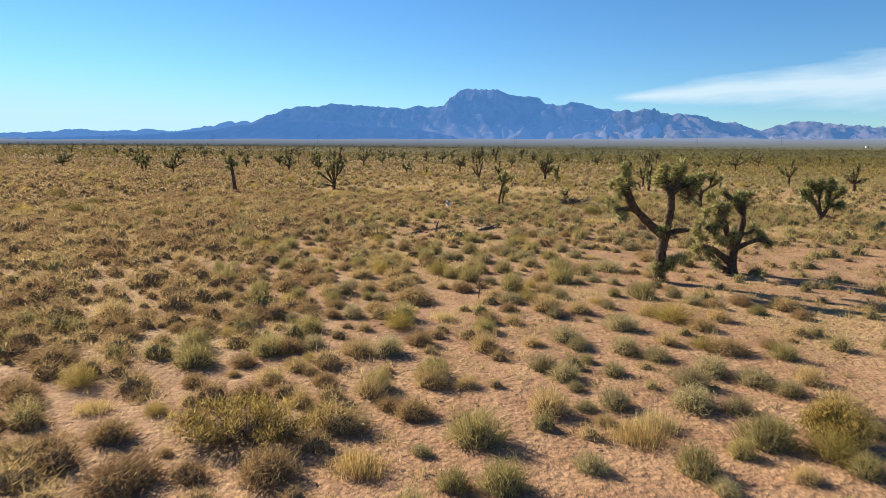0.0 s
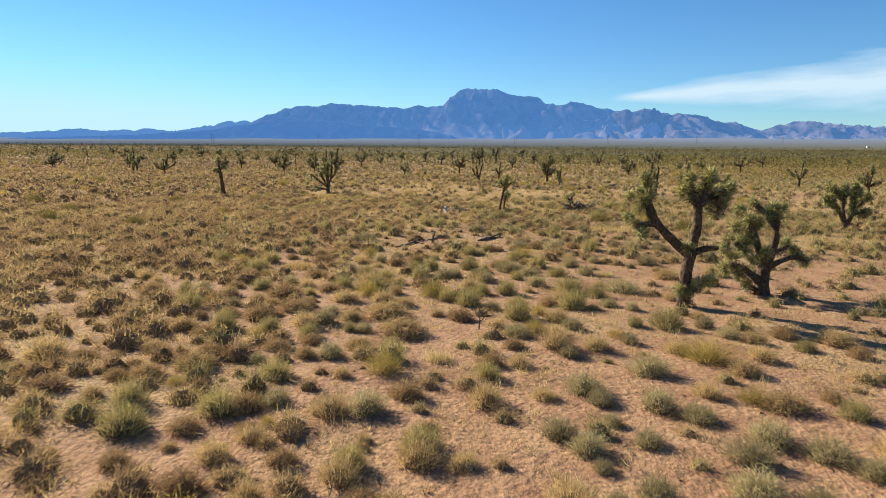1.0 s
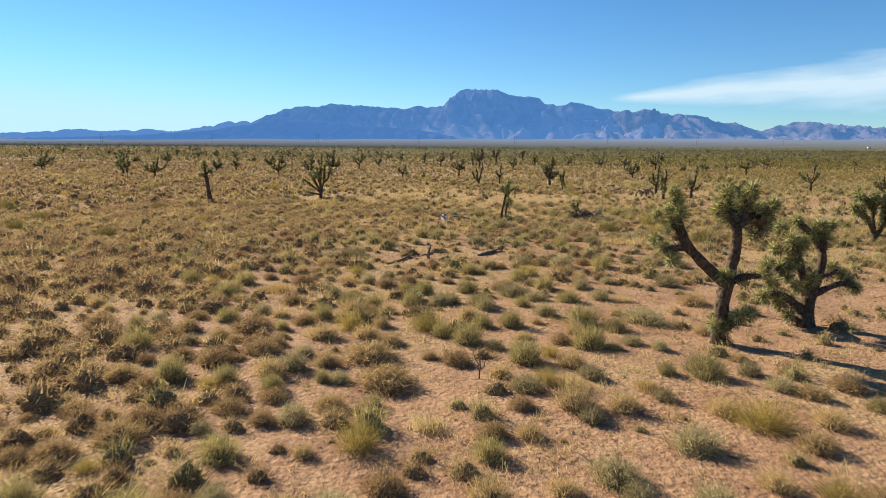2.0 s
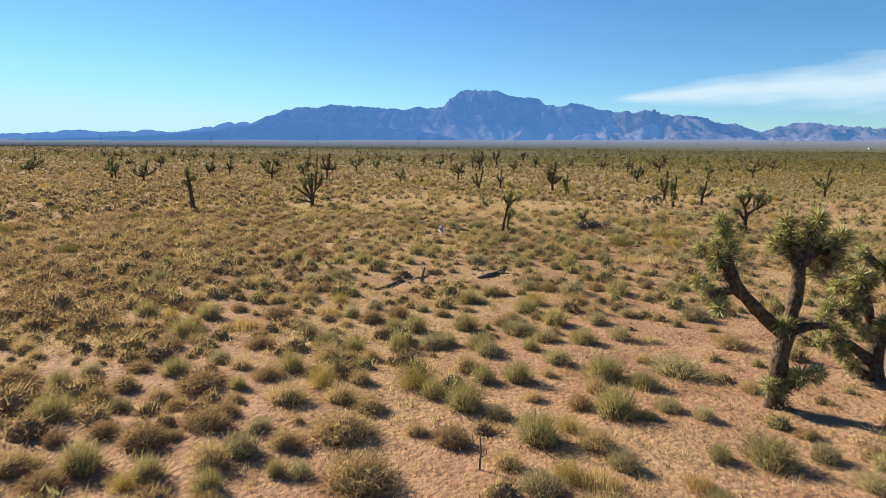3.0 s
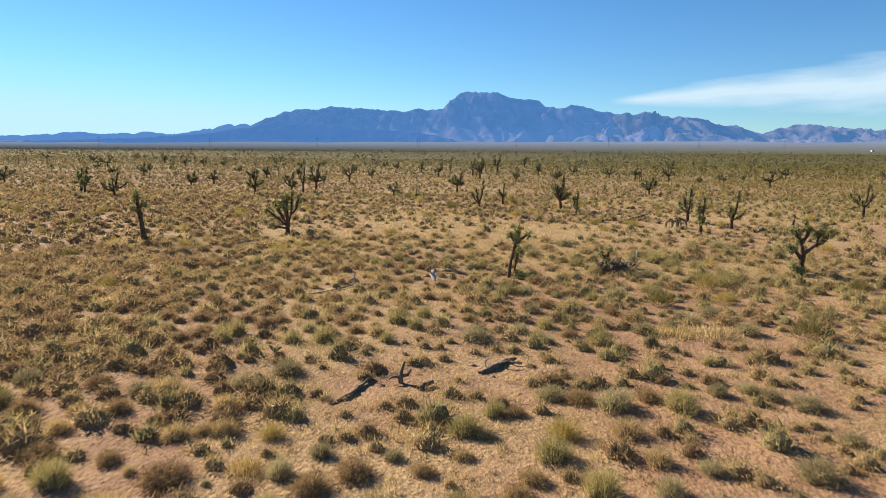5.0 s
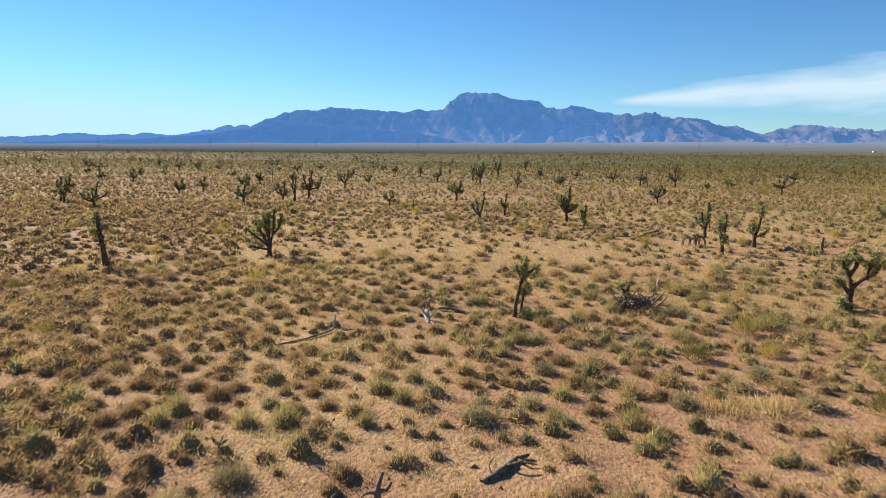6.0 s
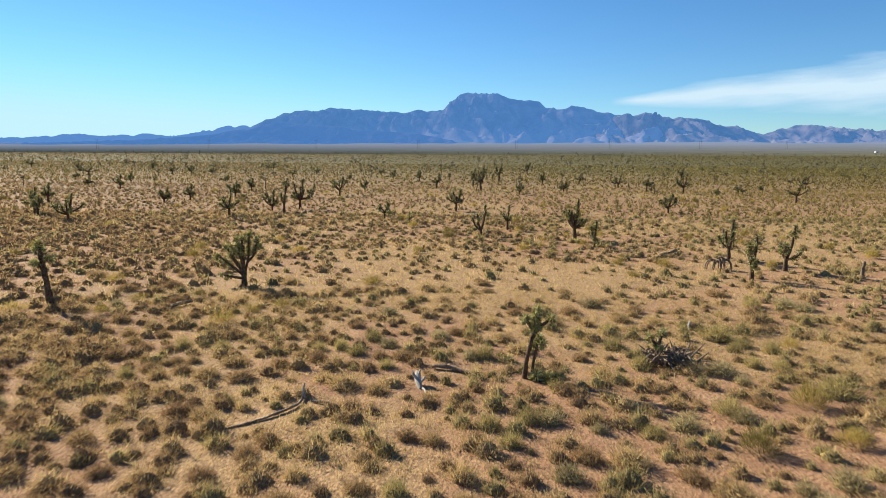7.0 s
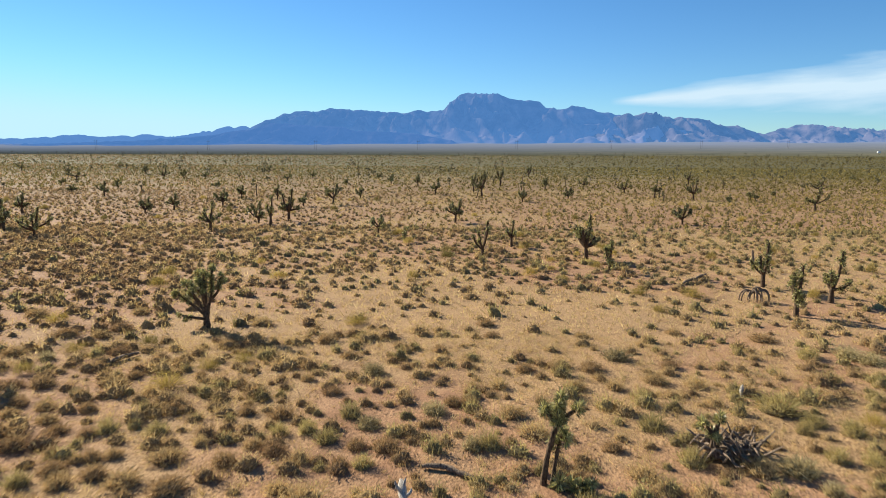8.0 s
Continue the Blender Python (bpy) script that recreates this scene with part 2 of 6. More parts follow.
SOIL = soil_material()
DUN = foliage_material("dun_brush", [(0.0, (0.33, 0.21, 0.112)), (0.4, (0.46, 0.315, 0.152)), (0.75, (0.56, 0.41, 0.195)), (1.0, (0.66, 0.49, 0.23))], 0.30, 0.42)
GREEN = foliage_material("green_brush", [(0.0, (0.31, 0.25, 0.11)), (0.5, (0.43, 0.35, 0.145)), (1.0, (0.53, 0.43, 0.175))], 0.31, 0.42)
SAGE = foliage_material("sage_brush", [(0.0, (0.32, 0.255, 0.135)), (0.5, (0.43, 0.35, 0.18)), (1.0, (0.54, 0.445, 0.23))], 0.30, 0.42)
# light end for creosote bushes; dark end gives far brush its missing self-shade
CREOSOTE_FAR_SHADE = foliage_material("creosote_far_shade", [(0.0, (0.15, 0.122, 0.042)), (0.4, (0.22, 0.178, 0.06)), (1.0, (0.50, 0.375, 0.11))], 0.35, 0.4)
GOLDEN = foliage_material("golden_leaf", [(0.0, (0.22, 0.14, 0.05)), (0.5, (0.40, 0.285, 0.085)), (1.0, (0.60, 0.45, 0.14))], 0.35, 0.5)
STRAW = foliage_material("dry_straw", [(0.0, (0.45, 0.30, 0.11)), (0.5, (0.56, 0.41, 0.175)), (1.0, (0.63, 0.49, 0.25))], 0.45, 0.35)
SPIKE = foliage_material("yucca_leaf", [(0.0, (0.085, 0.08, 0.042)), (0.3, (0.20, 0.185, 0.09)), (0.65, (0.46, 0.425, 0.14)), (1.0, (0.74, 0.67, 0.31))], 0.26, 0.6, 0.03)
LITTER = foliage_material("dry_litter", [(0.0, (0.06, 0.04, 0.028)), (0.5, (0.16, 0.10, 0.06)), (0.75, (0.34, 0.23, 0.12)), (1.0, (0.42, 0.31, 0.2))], 0.0, 0.4)
# hearts are toned darker than the outer twigs for the shade inside a bush
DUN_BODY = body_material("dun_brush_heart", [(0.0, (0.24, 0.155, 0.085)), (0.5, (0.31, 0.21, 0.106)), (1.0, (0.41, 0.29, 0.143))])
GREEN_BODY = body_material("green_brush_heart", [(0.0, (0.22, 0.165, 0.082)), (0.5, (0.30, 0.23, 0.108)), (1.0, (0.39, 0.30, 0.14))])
SHAG = foliage_material("dead_yucca_leaf", [(0.0, (0.12, 0.092, 0.065)), (1.0, (0.25, 0.20, 0.135))], 0.15, 0.5)
BARK = wood_material("yucca_bark", (0.035, 0.023, 0.016), (0.17, 0.12, 0.08), 9.0, 0.05, 1.6)
DEAD = wood_material("weathered_wood", (0.07, 0.052, 0.040), (0.31, 0.24, 0.18), 7.0, 0.04)
BLEACHED = wood_material("bleached_wood", (0.14, 0.12, 0.10), (0.58, 0.55, 0.50), 9.0, 0.02)
GREY_LOG = wood_material("grey_weathered_wood", (0.09, 0.07, 0.053), (0.44, 0.35, 0.255), 7.0, 0.04)
POLE = wood_material("pole_wood", (0.06, 0.05, 0.045), (0.13, 0.11, 0.10), 2.0, 0.01)


# ---------------------------------------------------------------- mesh helpers
def fast_mesh(name, co, corners, mat, tint=None, smooth=False, second=None, second_from=0):
    """A mesh from an array of points and an array of faces, all triangles or all quads."""
    co, corners = np.asarray(co, np.float32), np.asarray(corners, np.int32)
    me = bpy.data.meshes.new(name)
    count, size = corners.shape
    me.vertices.add(len(co))
    me.vertices.foreach_set("co", co.ravel())
    me.loops.add(count * size)
    me.loops.foreach_set("vertex_index", corners.ravel())
    me.polygons.add(count)
    me.polygons.foreach_set("loop_start", np.arange(0, count * size, size, dtype=np.int32))
    if tint is not None:
        a = me.attributes.new("tint", "FLOAT", "POINT")
        a.data.foreach_set("value", np.asarray(tint, np.float32))
    me.materials.append(mat)
    if second is not None:                               # the faces from second_from on wear another material
        me.materials.append(second)
        me.polygons.foreach_set("material_index", (np.arange(count) >= second_from).astype(np.int32))
    me.update(calc_edges=True)
    if smooth:
        me.polygons.foreach_set("use_smooth", np.ones(count, bool))
    return me


def child(name, me, parent, m=None, label=""):
    ob = new(name, me)
    ob.parent = parent
    if m is not None:
        ob.matrix_basis = m
    return tagged(ob, label)


def thing(name, x, y, label, category, group="", kind="", turn=0.0, size=1.0, sink=0.0):
    """An Empty on the ground, to carry a thing's parts."""
    ob = new(name)
    z = float(ground(x, y)) - sink
    ob.matrix_basis = Matrix.LocRotScale((x, y, z), Euler((0, 0, turn)), (size,) * 3)
    return tagged(ob, label, category, group, kind)


def tube(points, radii, sides=9, rough=0.08, seed=0, cap=True, pitch=0.16):
    """Points and quads of a knotty limb along a line."""
    pts = [Vector(p) for p in points]
    fine, rad = [], []
    for i in range(len(pts) - 1):                        # a curve through the points
        p0, p1, p2, p3 = pts[max(i - 1, 0)], pts[i], pts[i + 1], pts[min(i + 2, len(pts) - 1)]
        steps = max(2, int((p2 - p1).length / pitch))
        for k in range(steps):
            u = k / steps
            fine.append(0.5 * ((2 * p1) + (p2 - p0) * u + (2 * p0 - 5 * p1 + 4 * p2 - p3) * u * u + (3 * p1 - p0 - 3 * p2 + p3) * u ** 3))
            rad.append(radii[i] * (1 - u) + radii[i + 1] * u)
    fine.append(pts[-1])
    rad.append(radii[-1])
    r = np.random.default_rng(seed)
    co, side = [], None
    for i, p in enumerate(fine):
        d = (fine[min(i + 1, len(fine) - 1)] - fine[max(i - 1, 0)]).normalized()
        if side is None:
            side = d.cross(Vector((0.31, 0.87, 0.38))).normalized()
        side = (side - d * side.dot(d)).normalized()
        up = d.cross(side)
        for k in range(sides):
            a = 2 * math.pi * k / sides
            q = rad[i] * (1 + rough * r.normal())
            co.append(p + side * (math.cos(a) * q) + up * (math.sin(a) * q))
    faces = []
    for i in range(len(fine) - 1):
        for k in range(sides):
            a, b = i * sides + k, i * sides + (k + 1) % sides
            faces.append((a, b, b + sides, a + sides))
    if cap:
        co.append(fine[-1] + (fine[-1] - fine[-2]).normalized() * rad[-1] * 0.5)
        top, n = len(co) - 1, (len(fine) - 1) * sides
        for k in range(sides):
            faces.append((n + k, n + (k + 1) % sides, top, top))
    return [tuple(c) for c in co], faces


def limb_mesh(name, lines, mat, sides=9, rough=0.08, seed=0, pitch=0.16):
    """One mesh of several joined limbs: each is (points, radii)."""
    verts, faces = [], []
    for i, (points, radii) in enumerate(lines):
        c, f = tube(points, radii, sides, rough, seed + i, True, pitch)
        base = len(verts)
        verts += c
        faces += [tuple(dict.fromkeys(base + j for j in q)) for q in f]
    me = bpy.data.meshes.new(name)
    me.from_pydata(verts, [], faces)
    me.materials.append(mat)
    me.polygons.foreach_set("use_smooth", np.ones(len(faces), bool))
    me.update()
    return me


def spikes(r, count, length, width, down=-0.35, shell=0.05, folded=True):
    """Stiff leaves bursting from a point, as points and triangles: each leaf is a blade folded along its middle, or a plain one far off."""
    z = r.uniform(down, 1.0, count)
    a = r.uniform(0, 2 * np.pi, count)
    flat = np.sqrt(np.clip(1 - z * z, 0, 1))
    d = np.stack([flat * np.cos(a), flat * np.sin(a), z], 1)
    ln = length * r.uniform(0.75, 1.1, count)[:, None]
    s = np.cross(d, r.normal(size=(count, 3)))
    s /= np.linalg.norm(s, axis=1)[:, None] + 1e-9
    lift = np.cross(s, d) * width * 0.35
    base = d * shell
    mid = d * (shell + ln * 0.35)
    tip = d * (shell + ln)
    tip[:, 2] -= 0.05 * length * (1 - z)
    co = np.stack([base, mid + s * width, tip, mid - s * width, mid + lift], 1).reshape(-1, 3)
    k = np.arange(count)[:, None] * 5
    if not folded:
        return co, np.concatenate([k + [0, 1, 2], k + [0, 2, 3]], 0)
    return co, np.concatenate([k + [0, 1, 4], k + [1, 2, 4], k + [2, 3, 4], k + [3, 0, 4]], 0)


def rosette_mesh(name, seed, count=110, length=0.30, width=0.012, mat=None, down=-0.35, stem=0.22, folded=True):
    """The leaf head of a yucca: a dense ball of spikes drawn out along the branch."""
    r = np.random.default_rng(seed)
    co, tri = spikes(r, count, length, width, down, 0.05, folded)
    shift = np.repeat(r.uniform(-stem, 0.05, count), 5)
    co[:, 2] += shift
    # leaves lower on the stem get a darker tint, as inner shade
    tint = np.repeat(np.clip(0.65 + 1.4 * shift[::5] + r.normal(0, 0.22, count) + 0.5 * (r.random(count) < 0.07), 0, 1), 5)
    return fast_mesh(name, co, tri, mat or SPIKE, tint)


# ---------------------------------------------------------------- ground and far country
def axis(lo, hi, a, b, step, growth=1.16):
    mid = list(np.arange(a, b + step / 2, step))
    s, up = step, []
    v = mid[-1]
    while v < hi:
        s *= growth
        v += s
        up.append(min(v, hi))
    s, dn = step, []
    v = mid[0]
    while v > lo:
        s *= growth
        v -= s
        dn.append(max(v, lo))
    return np.array(dn[::-1] + mid + up)


def grid_faces(nx, ny):
    i = np.arange(ny - 1)[:, None] * nx + np.arange(nx - 1)[None, :]
    i = i.ravel()
    return np.stack([i, i + 1, i + 1 + nx, i + nx], 1)


gx, gy = axis(-4800, 4800, -32, 32, 0.55), axis(-4000, 4650, 6, 84, 0.55)
X, Y = np.meshgrid(gx, gy)
near_relief = 0.05 * (vnoise(X / 0.45, Y / 0.45, 21) - 0.5) * np.clip(1.4 - np.hypot(X, Y - 30) / 80, 0, 1)
Z = ground(X, Y) + near_relief
soil = new("ground", fast_mesh("ground", np.stack([X, Y, Z], -1).reshape(-1, 3), grid_faces(len(gx), len(gy)), SOIL, golden(X, Y).ravel(), smooth=True))
tagged(soil, "flat reddish sandy desert floor with dry straw litter", "ground", kind="structure")

# distance haze is built into these materials as a bluish glow
RANGE_WEST = distance_material("western_range_hazed_rock", (0.18, 0.15, 0.15), (0.28, 0.23, 0.22), (0.055, 0.140, 0.325), 0.74)
RANGE_MAIN = distance_material("massif_hazed_rock", (0.12, 0.10, 0.10), (0.38, 0.31, 0.29), (0.046, 0.135, 0.325), 0.60, scree=(0.52, 0.41, 0.37), scree_top=140.0)
RANGE_FRONT = distance_material("front_ridge_hazed_rock", (0.10, 0.09, 0.09), (0.26, 0.21, 0.20), (0.044, 0.126, 0.315), 0.64)
RANGE_EAST = distance_material("eastern_range_hazed_rock", (0.11, 0.10, 0.10), (0.46, 0.36, 0.33), (0.046, 0.130, 0.305), 0.54, scree=(0.46, 0.37, 0.33), scree_top=95.0)
FOOT = distance_material("foot_slope_hazed_ground", (0.115, 0.105, 0.045), (0.17, 0.145, 0.065), (0.125, 0.152, 0.215), 0.9, 650, 3300)


def mountain_range(name, crest, depth, front, mat, label, seed, foot=30.0, jagged=1.0, rugged=1.0):
    """A range whose crest line runs through (x, height) knots at that depth, with spurs and gullies down its near side."""
    knots = np.array(crest, float)
    xs = np.arange(knots[0, 0], knots[-1, 0] + 1, 11.0)
    ys = np.concatenate([np.linspace(front, depth, 52), np.linspace(depth, depth + 380, 8)[1:]])
    X, Y = np.meshgrid(xs, ys)
    top = np.interp(X, knots[:, 0], knots[:, 1])
    jag = (fbm(xs / 95, xs * 0, seed, 3) - 0.5) * 17 + (0.5 - np.abs(2 * vnoise(xs / 34, xs * 0, seed + 3) - 1)) * 7
    jag = jag * jagged
    top = top + jag[None, :] * np.clip((top - foot) / 120, 0.25, 1)
    u = np.clip((Y - front) / (depth - front), 0, 1)
    warp = X + 0.25 * (Y - depth) * np.sign(fbm(X / 500, X * 0, seed + 1, 1) - 0.5) + 120 * (fbm(X / 300, Y / 300, seed + 5, 3) - 0.5) * 2
    ridge = 1 - np.abs(2 * fbm(warp / 260, Y / 900, seed + 9, 3) - 1) * 2.0
    small = 1 - np.abs(2 * fbm(warp / 85, Y / 260, seed + 17, 4) - 1) * 2.0
    # spurs push the steep face forward, gullies draw it back; below lie gentle fans
    shift = rugged * (0.30 * (ridge - 0.5) + 0.19 * (small - 0.5)) * np.clip((1 - u) * 3.2, 0, 1) * np.clip(u * 4, 0, 1)
    v = np.clip(u + shift, 0, 1)
    knee = 0.30 + 0.10 * (fbm(X / 350, X * 0, seed + 22, 2) - 0.5)
    face = np.clip((v - 0.58) / 0.42, 0, 1)
    h = foot + (top - foot) * np.where(v < 0.58, knee * (v / 0.58) ** 1.35, knee + (1 - knee) * (0.8 * face + 0.2 * face ** 2))
    h = h + rugged * (12 * (fbm(X / 42, Y / 42, seed + 30, 3) - 0.5) + 9 * (small - 0.5)) * np.clip(u * 5, 0, 1) * np.clip((1 - u) * 8, 0, 1)
    behind = np.clip((Y - depth) / 380, 0, 1)
    h = h * (1 - behind) + (foot * 0.5) * behind
    h = np.where(u <= 0.0, -25.0, h)
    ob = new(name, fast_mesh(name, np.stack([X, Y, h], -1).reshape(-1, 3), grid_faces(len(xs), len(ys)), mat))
    return tagged(ob, label, "mountain range", kind="structure")


WEST = [(-4300, 40), (-3500, 66), (-2730, 60), (-2557, 59), (-2435, 74), (-2211, 80), (-2039, 72), (-1856, 87), (-1695, 79), (-1540, 95),
        (-1470, 112), (-1360, 127), (-1195, 139), (-900, 150), (-500, 120), (-100, 40)]
MAIN = [(-1320, 24), (-1195, 130), (-1091, 180), (-988, 215), (-885, 230), (-766, 241), (-647, 256), (-579, 243), (-392, 239), (-290, 233), (-171, 241),
        (-86, 239), (-39, 256), (14, 300), (64, 337), (115, 347), (284, 343), (352, 320), (453, 308), (538, 299), (573, 273), (641, 257),
        (702, 258), (725, 272), (827, 266), (895, 250), (981, 228), (1120, 200), (1300, 150), (1500, 100), (1700, 60)]
EAST = [(700, 70), (900, 200), (1015, 222), (1166, 247), (1251, 228), (1370, 216), (1489, 208), (1593, 179), (1713, 160), (1834, 125), (1885, 126), (2017, 157), (2050, 174),
        (2118, 169), (2218, 173), (2355, 158), (2425, 139), (2525, 143), (2620, 141), (3100, 150), (3700, 110), (4300, 60)]
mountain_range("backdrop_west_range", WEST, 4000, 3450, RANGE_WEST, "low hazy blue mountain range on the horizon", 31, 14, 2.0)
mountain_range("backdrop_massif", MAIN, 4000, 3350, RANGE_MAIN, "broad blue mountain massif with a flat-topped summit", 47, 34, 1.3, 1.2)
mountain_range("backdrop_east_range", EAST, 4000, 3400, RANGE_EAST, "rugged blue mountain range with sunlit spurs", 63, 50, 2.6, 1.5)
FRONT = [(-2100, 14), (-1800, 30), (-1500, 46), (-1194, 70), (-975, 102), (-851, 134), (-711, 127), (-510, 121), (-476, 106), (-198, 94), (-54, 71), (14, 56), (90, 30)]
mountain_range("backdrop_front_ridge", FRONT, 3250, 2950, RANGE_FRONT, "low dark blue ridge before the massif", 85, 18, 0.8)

# the apron below the ranges, paled by haze mixed in as glow
ax, ay = np.arange(-4600, 4601, 40.0), np.linspace(760, 3700, 76)
X, Y = np.meshgrid(ax, ay)
lift = np.clip((Y - 1500) / 1700, 0, 1) ** 1.6
Z = ground(X, Y) + 0.4 - 2.5 * (1 - np.clip((Y - 760) / 140, 0, 1)) + lift * (9 + 16 * fbm(X / 300, Y / 500, 77, 4))
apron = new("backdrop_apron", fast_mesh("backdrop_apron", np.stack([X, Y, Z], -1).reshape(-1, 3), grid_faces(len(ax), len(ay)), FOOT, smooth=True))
tagged(apron, "pale hazy gravel slopes at the foot of the mountains", "ground", kind="structure")

# ---------------------------------------------------------------- yucca trees
HEADS = [rosette_mesh("leaf_rosette", 100 + i, 330, 0.23 + 0.02 * (i % 3), 0.0105, stem=0.20) for i in range(5)]
SMALL_HEADS = [rosette_mesh("leaf_rosette", 120 + i, 170, 0.25 + 0.02 * (i % 3), 0.019, stem=0.26, folded=False) for i in range(4)]
SHAGS = [rosette_mesh("dead_leaf_sleeve", 140 + i, 70, 0.19, 0.012, SHAG, down=-1.0, stem=0.5) for i in range(2)]


def heading(direction):
    return Vector(direction).to_track_quat("Z", "Y").to_matrix().to_4x4()


def near_tree(name, x, y, label, limbs, seed, heads=3, head_size=1.0, extra=(), upright=0.0, size=1.0, columns=False):
    """A yucca tree drawn limb by limb. A limb: (x and z of each knot, depth at its end, first and last radius)."""
    r = np.random.default_rng(seed)
    tree = thing(name, x, y, label, "tree", "yucca trees", size=size, sink=0.05)
    for i, (line, deep, r0, r1) in enumerate(limbs):
        n = len(line) - 1
        pts = [(px - upright * pz, deep * (k / n), pz) for k, (px, pz) in enumerate(line)]
        rad = [r0 + (r1 - r0) * k / n for k in range(n + 1)]
        if i == 0:
            rad[0] *= 1.35
        child("trunk" if i == 0 else "limb", limb_mesh("limb", [(pts, rad)], BARK, 9, 0.11, seed + i), tree)
        if heads and i > 0 or (i == 0 and len(limbs) == 1):
            way = (Vector(pts[-1]) - Vector(pts[-2])).normalized()
            turn = heading(way + Vector((0, 0, 0.35)))
            end = Vector(pts[-1])
            for k in range(heads):
                if k == 0:
                    at, aim = end + way * 0.2, way + Vector((0, 0, 0.4))
                else:
                    a = 2 * math.pi * (k + r.uniform(-0.3, 0.3)) / max(heads - 1, 1)
                    out = turn @ Vector((math.cos(a), math.sin(a), 0.3))
                    at, aim = end + out * 0.23 * head_size - way * r.uniform(-0.1, 0.5), out + Vector((0, 0, 0.55)) + way * 0.4
                s = head_size * r.uniform(0.85, 1.15)
                m = Matrix.Translation(at) @ heading(aim) @ Matrix.Rotation(r.uniform(0, 6.28), 4, "Z") @ Matrix.Scale(s, 4)
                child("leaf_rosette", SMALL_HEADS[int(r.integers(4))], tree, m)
            if columns:                                  # leaves clothe the limb well below its head
                steps = int((end - Vector(pts[1])).length / 0.24)
                for k in range(1, steps):
                    spot = end.lerp(Vector(pts[1]), k / steps)
                    m = Matrix.Translation(spot) @ heading(way + Vector((0, 0, 0.3))) @ Matrix.Rotation(r.uniform(0, 6.28), 4, "Z") @ Matrix.Scale(head_size * r.uniform(0.75, 0.95), 4)
                    child("leaf_rosette", SMALL_HEADS[int(r.integers(4))], tree, m)
            m = Matrix.Translation(end - way * 0.22) @ heading(way) @ Matrix.Scale(head_size, 4)
            child("dead_leaf_sleeve", SHAGS[i % 2], tree, m, "brown dead leaves hanging round the limb")
    for px, depth, pz, s in extra:
        m = Matrix.Translation((px - upright * pz, depth, pz)) @ heading((r.normal() * 0.5, r.normal() * 0.5, 1)) @ Matrix.Scale(s, 4)
        child("leaf_rosette", SMALL_HEADS[int(r.integers(4))], tree, m)
    return tree


def drawn_tree(name, x, y, label, limbs, heads, seed):
    """A yucca tree with every limb and every leaf head in its place. A limb: x and z of its knots, depth of its end, first and last radius;
    a head: x, z and size."""
    r = np.random.default_rng(seed)
    tree = thing(name, x, y, label, "tree", "yucca trees", sink=0.05)
    tips = []
    for i, (line, deep, r0, r1) in enumerate(limbs):
        n = len(line) - 1
        pts = [(px, deep * (k / n), pz) for k, (px, pz) in enumerate(line)]
        rad = [(r0 + (r1 - r0) * k / n) * (1.3 if i == 0 and k == 0 else 1.0) for k in range(n + 1)]
        child("trunk" if i == 0 else "limb", limb_mesh("limb", [(pts, rad)], BARK, 10, 0.13, seed + i), tree)
        if i:
            tips += [(Vector(pts[-1]), Vector(pts[-1]) - Vector(pts[-2])), (Vector(pts[-2]).lerp(Vector(pts[-1]), 0.5), Vector(pts[-1]) - Vector(pts[-2]))]
            if r1 > 0.05:
                way = (Vector(pts[-1]) - Vector(pts[-2])).normalized()
                m = Matrix.Translation(Vector(pts[-1]) - way * 0.1) @ heading(way)
                child("dead_leaf_sleeve", SHAGS[i % 2], tree, m, "brown dead leaves hanging round the limb")
    for px, pz, size in heads:
        at = Vector((px, 0, pz))
        near, way = min(tips, key=lambda t: (t[0] - at).xz.length)
        at.y = near.y + r.normal(0, 0.14)
        aim = (at - near) * 1.6 + way.normalized() * 0.5 + Vector((0, r.normal(0, 0.3), 0.35))
        m = Matrix.Translation(at) @ heading(aim) @ Matrix.Rotation(r.uniform(0, 6.28), 4, "Z") @ Matrix.Scale(size, 4)
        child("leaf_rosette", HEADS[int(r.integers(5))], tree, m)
        skirt = at - aim.normalized() * 0.30 * size
        child("dead_leaf_sleeve", SHAGS[int(r.integers(2))], tree, Matrix.Translation(skirt) @ heading(aim) @ Matrix.Scale(0.72 * size, 4), "brown dead leaves hanging round the limb")
    return tree


FORKED_LIMBS = [
    ([(0, 0), (0.0, 0.5), (0.02, 1.0), (0.05, 1.5), (0.1, 1.9)], 0.0, 0.17, 0.19),
    ([(0.06, 1.75), (-0.38, 2.12), (-0.95, 2.65), (-1.25, 3.1), (-1.42, 3.55)], -0.1, 0.15, 0.12),
    ([(-1.05, 2.72), (-1.45, 2.74), (-1.75, 2.68)], -0.3, 0.10, 0.085),
    ([(0.1, 1.75), (0.2, 2.28), (0.3, 2.95), (0.24, 3.45), (0.15, 3.75)], 0.1, 0.155, 0.12),
    ([(0.27, 3.3), (0.46, 3.65), (0.55, 4.05)], 0.15, 0.11, 0.09),
    ([(0.28, 3.35), (0.72, 3.6), (1.25, 3.8)], 0.45, 0.11, 0.08),
    ([(0.8, 3.6), (1.0, 3.3), (1.12, 3.1)], 0.5, 0.08, 0.06),
    ([(0.15, 1.78), (0.55, 1.98), (0.95, 2.0)], -0.1, 0.11, 0.07),
    ([(0.02, 0.4), (0.25, 0.6), (0.42, 0.82)], -0.25, 0.09, 0.07),
]
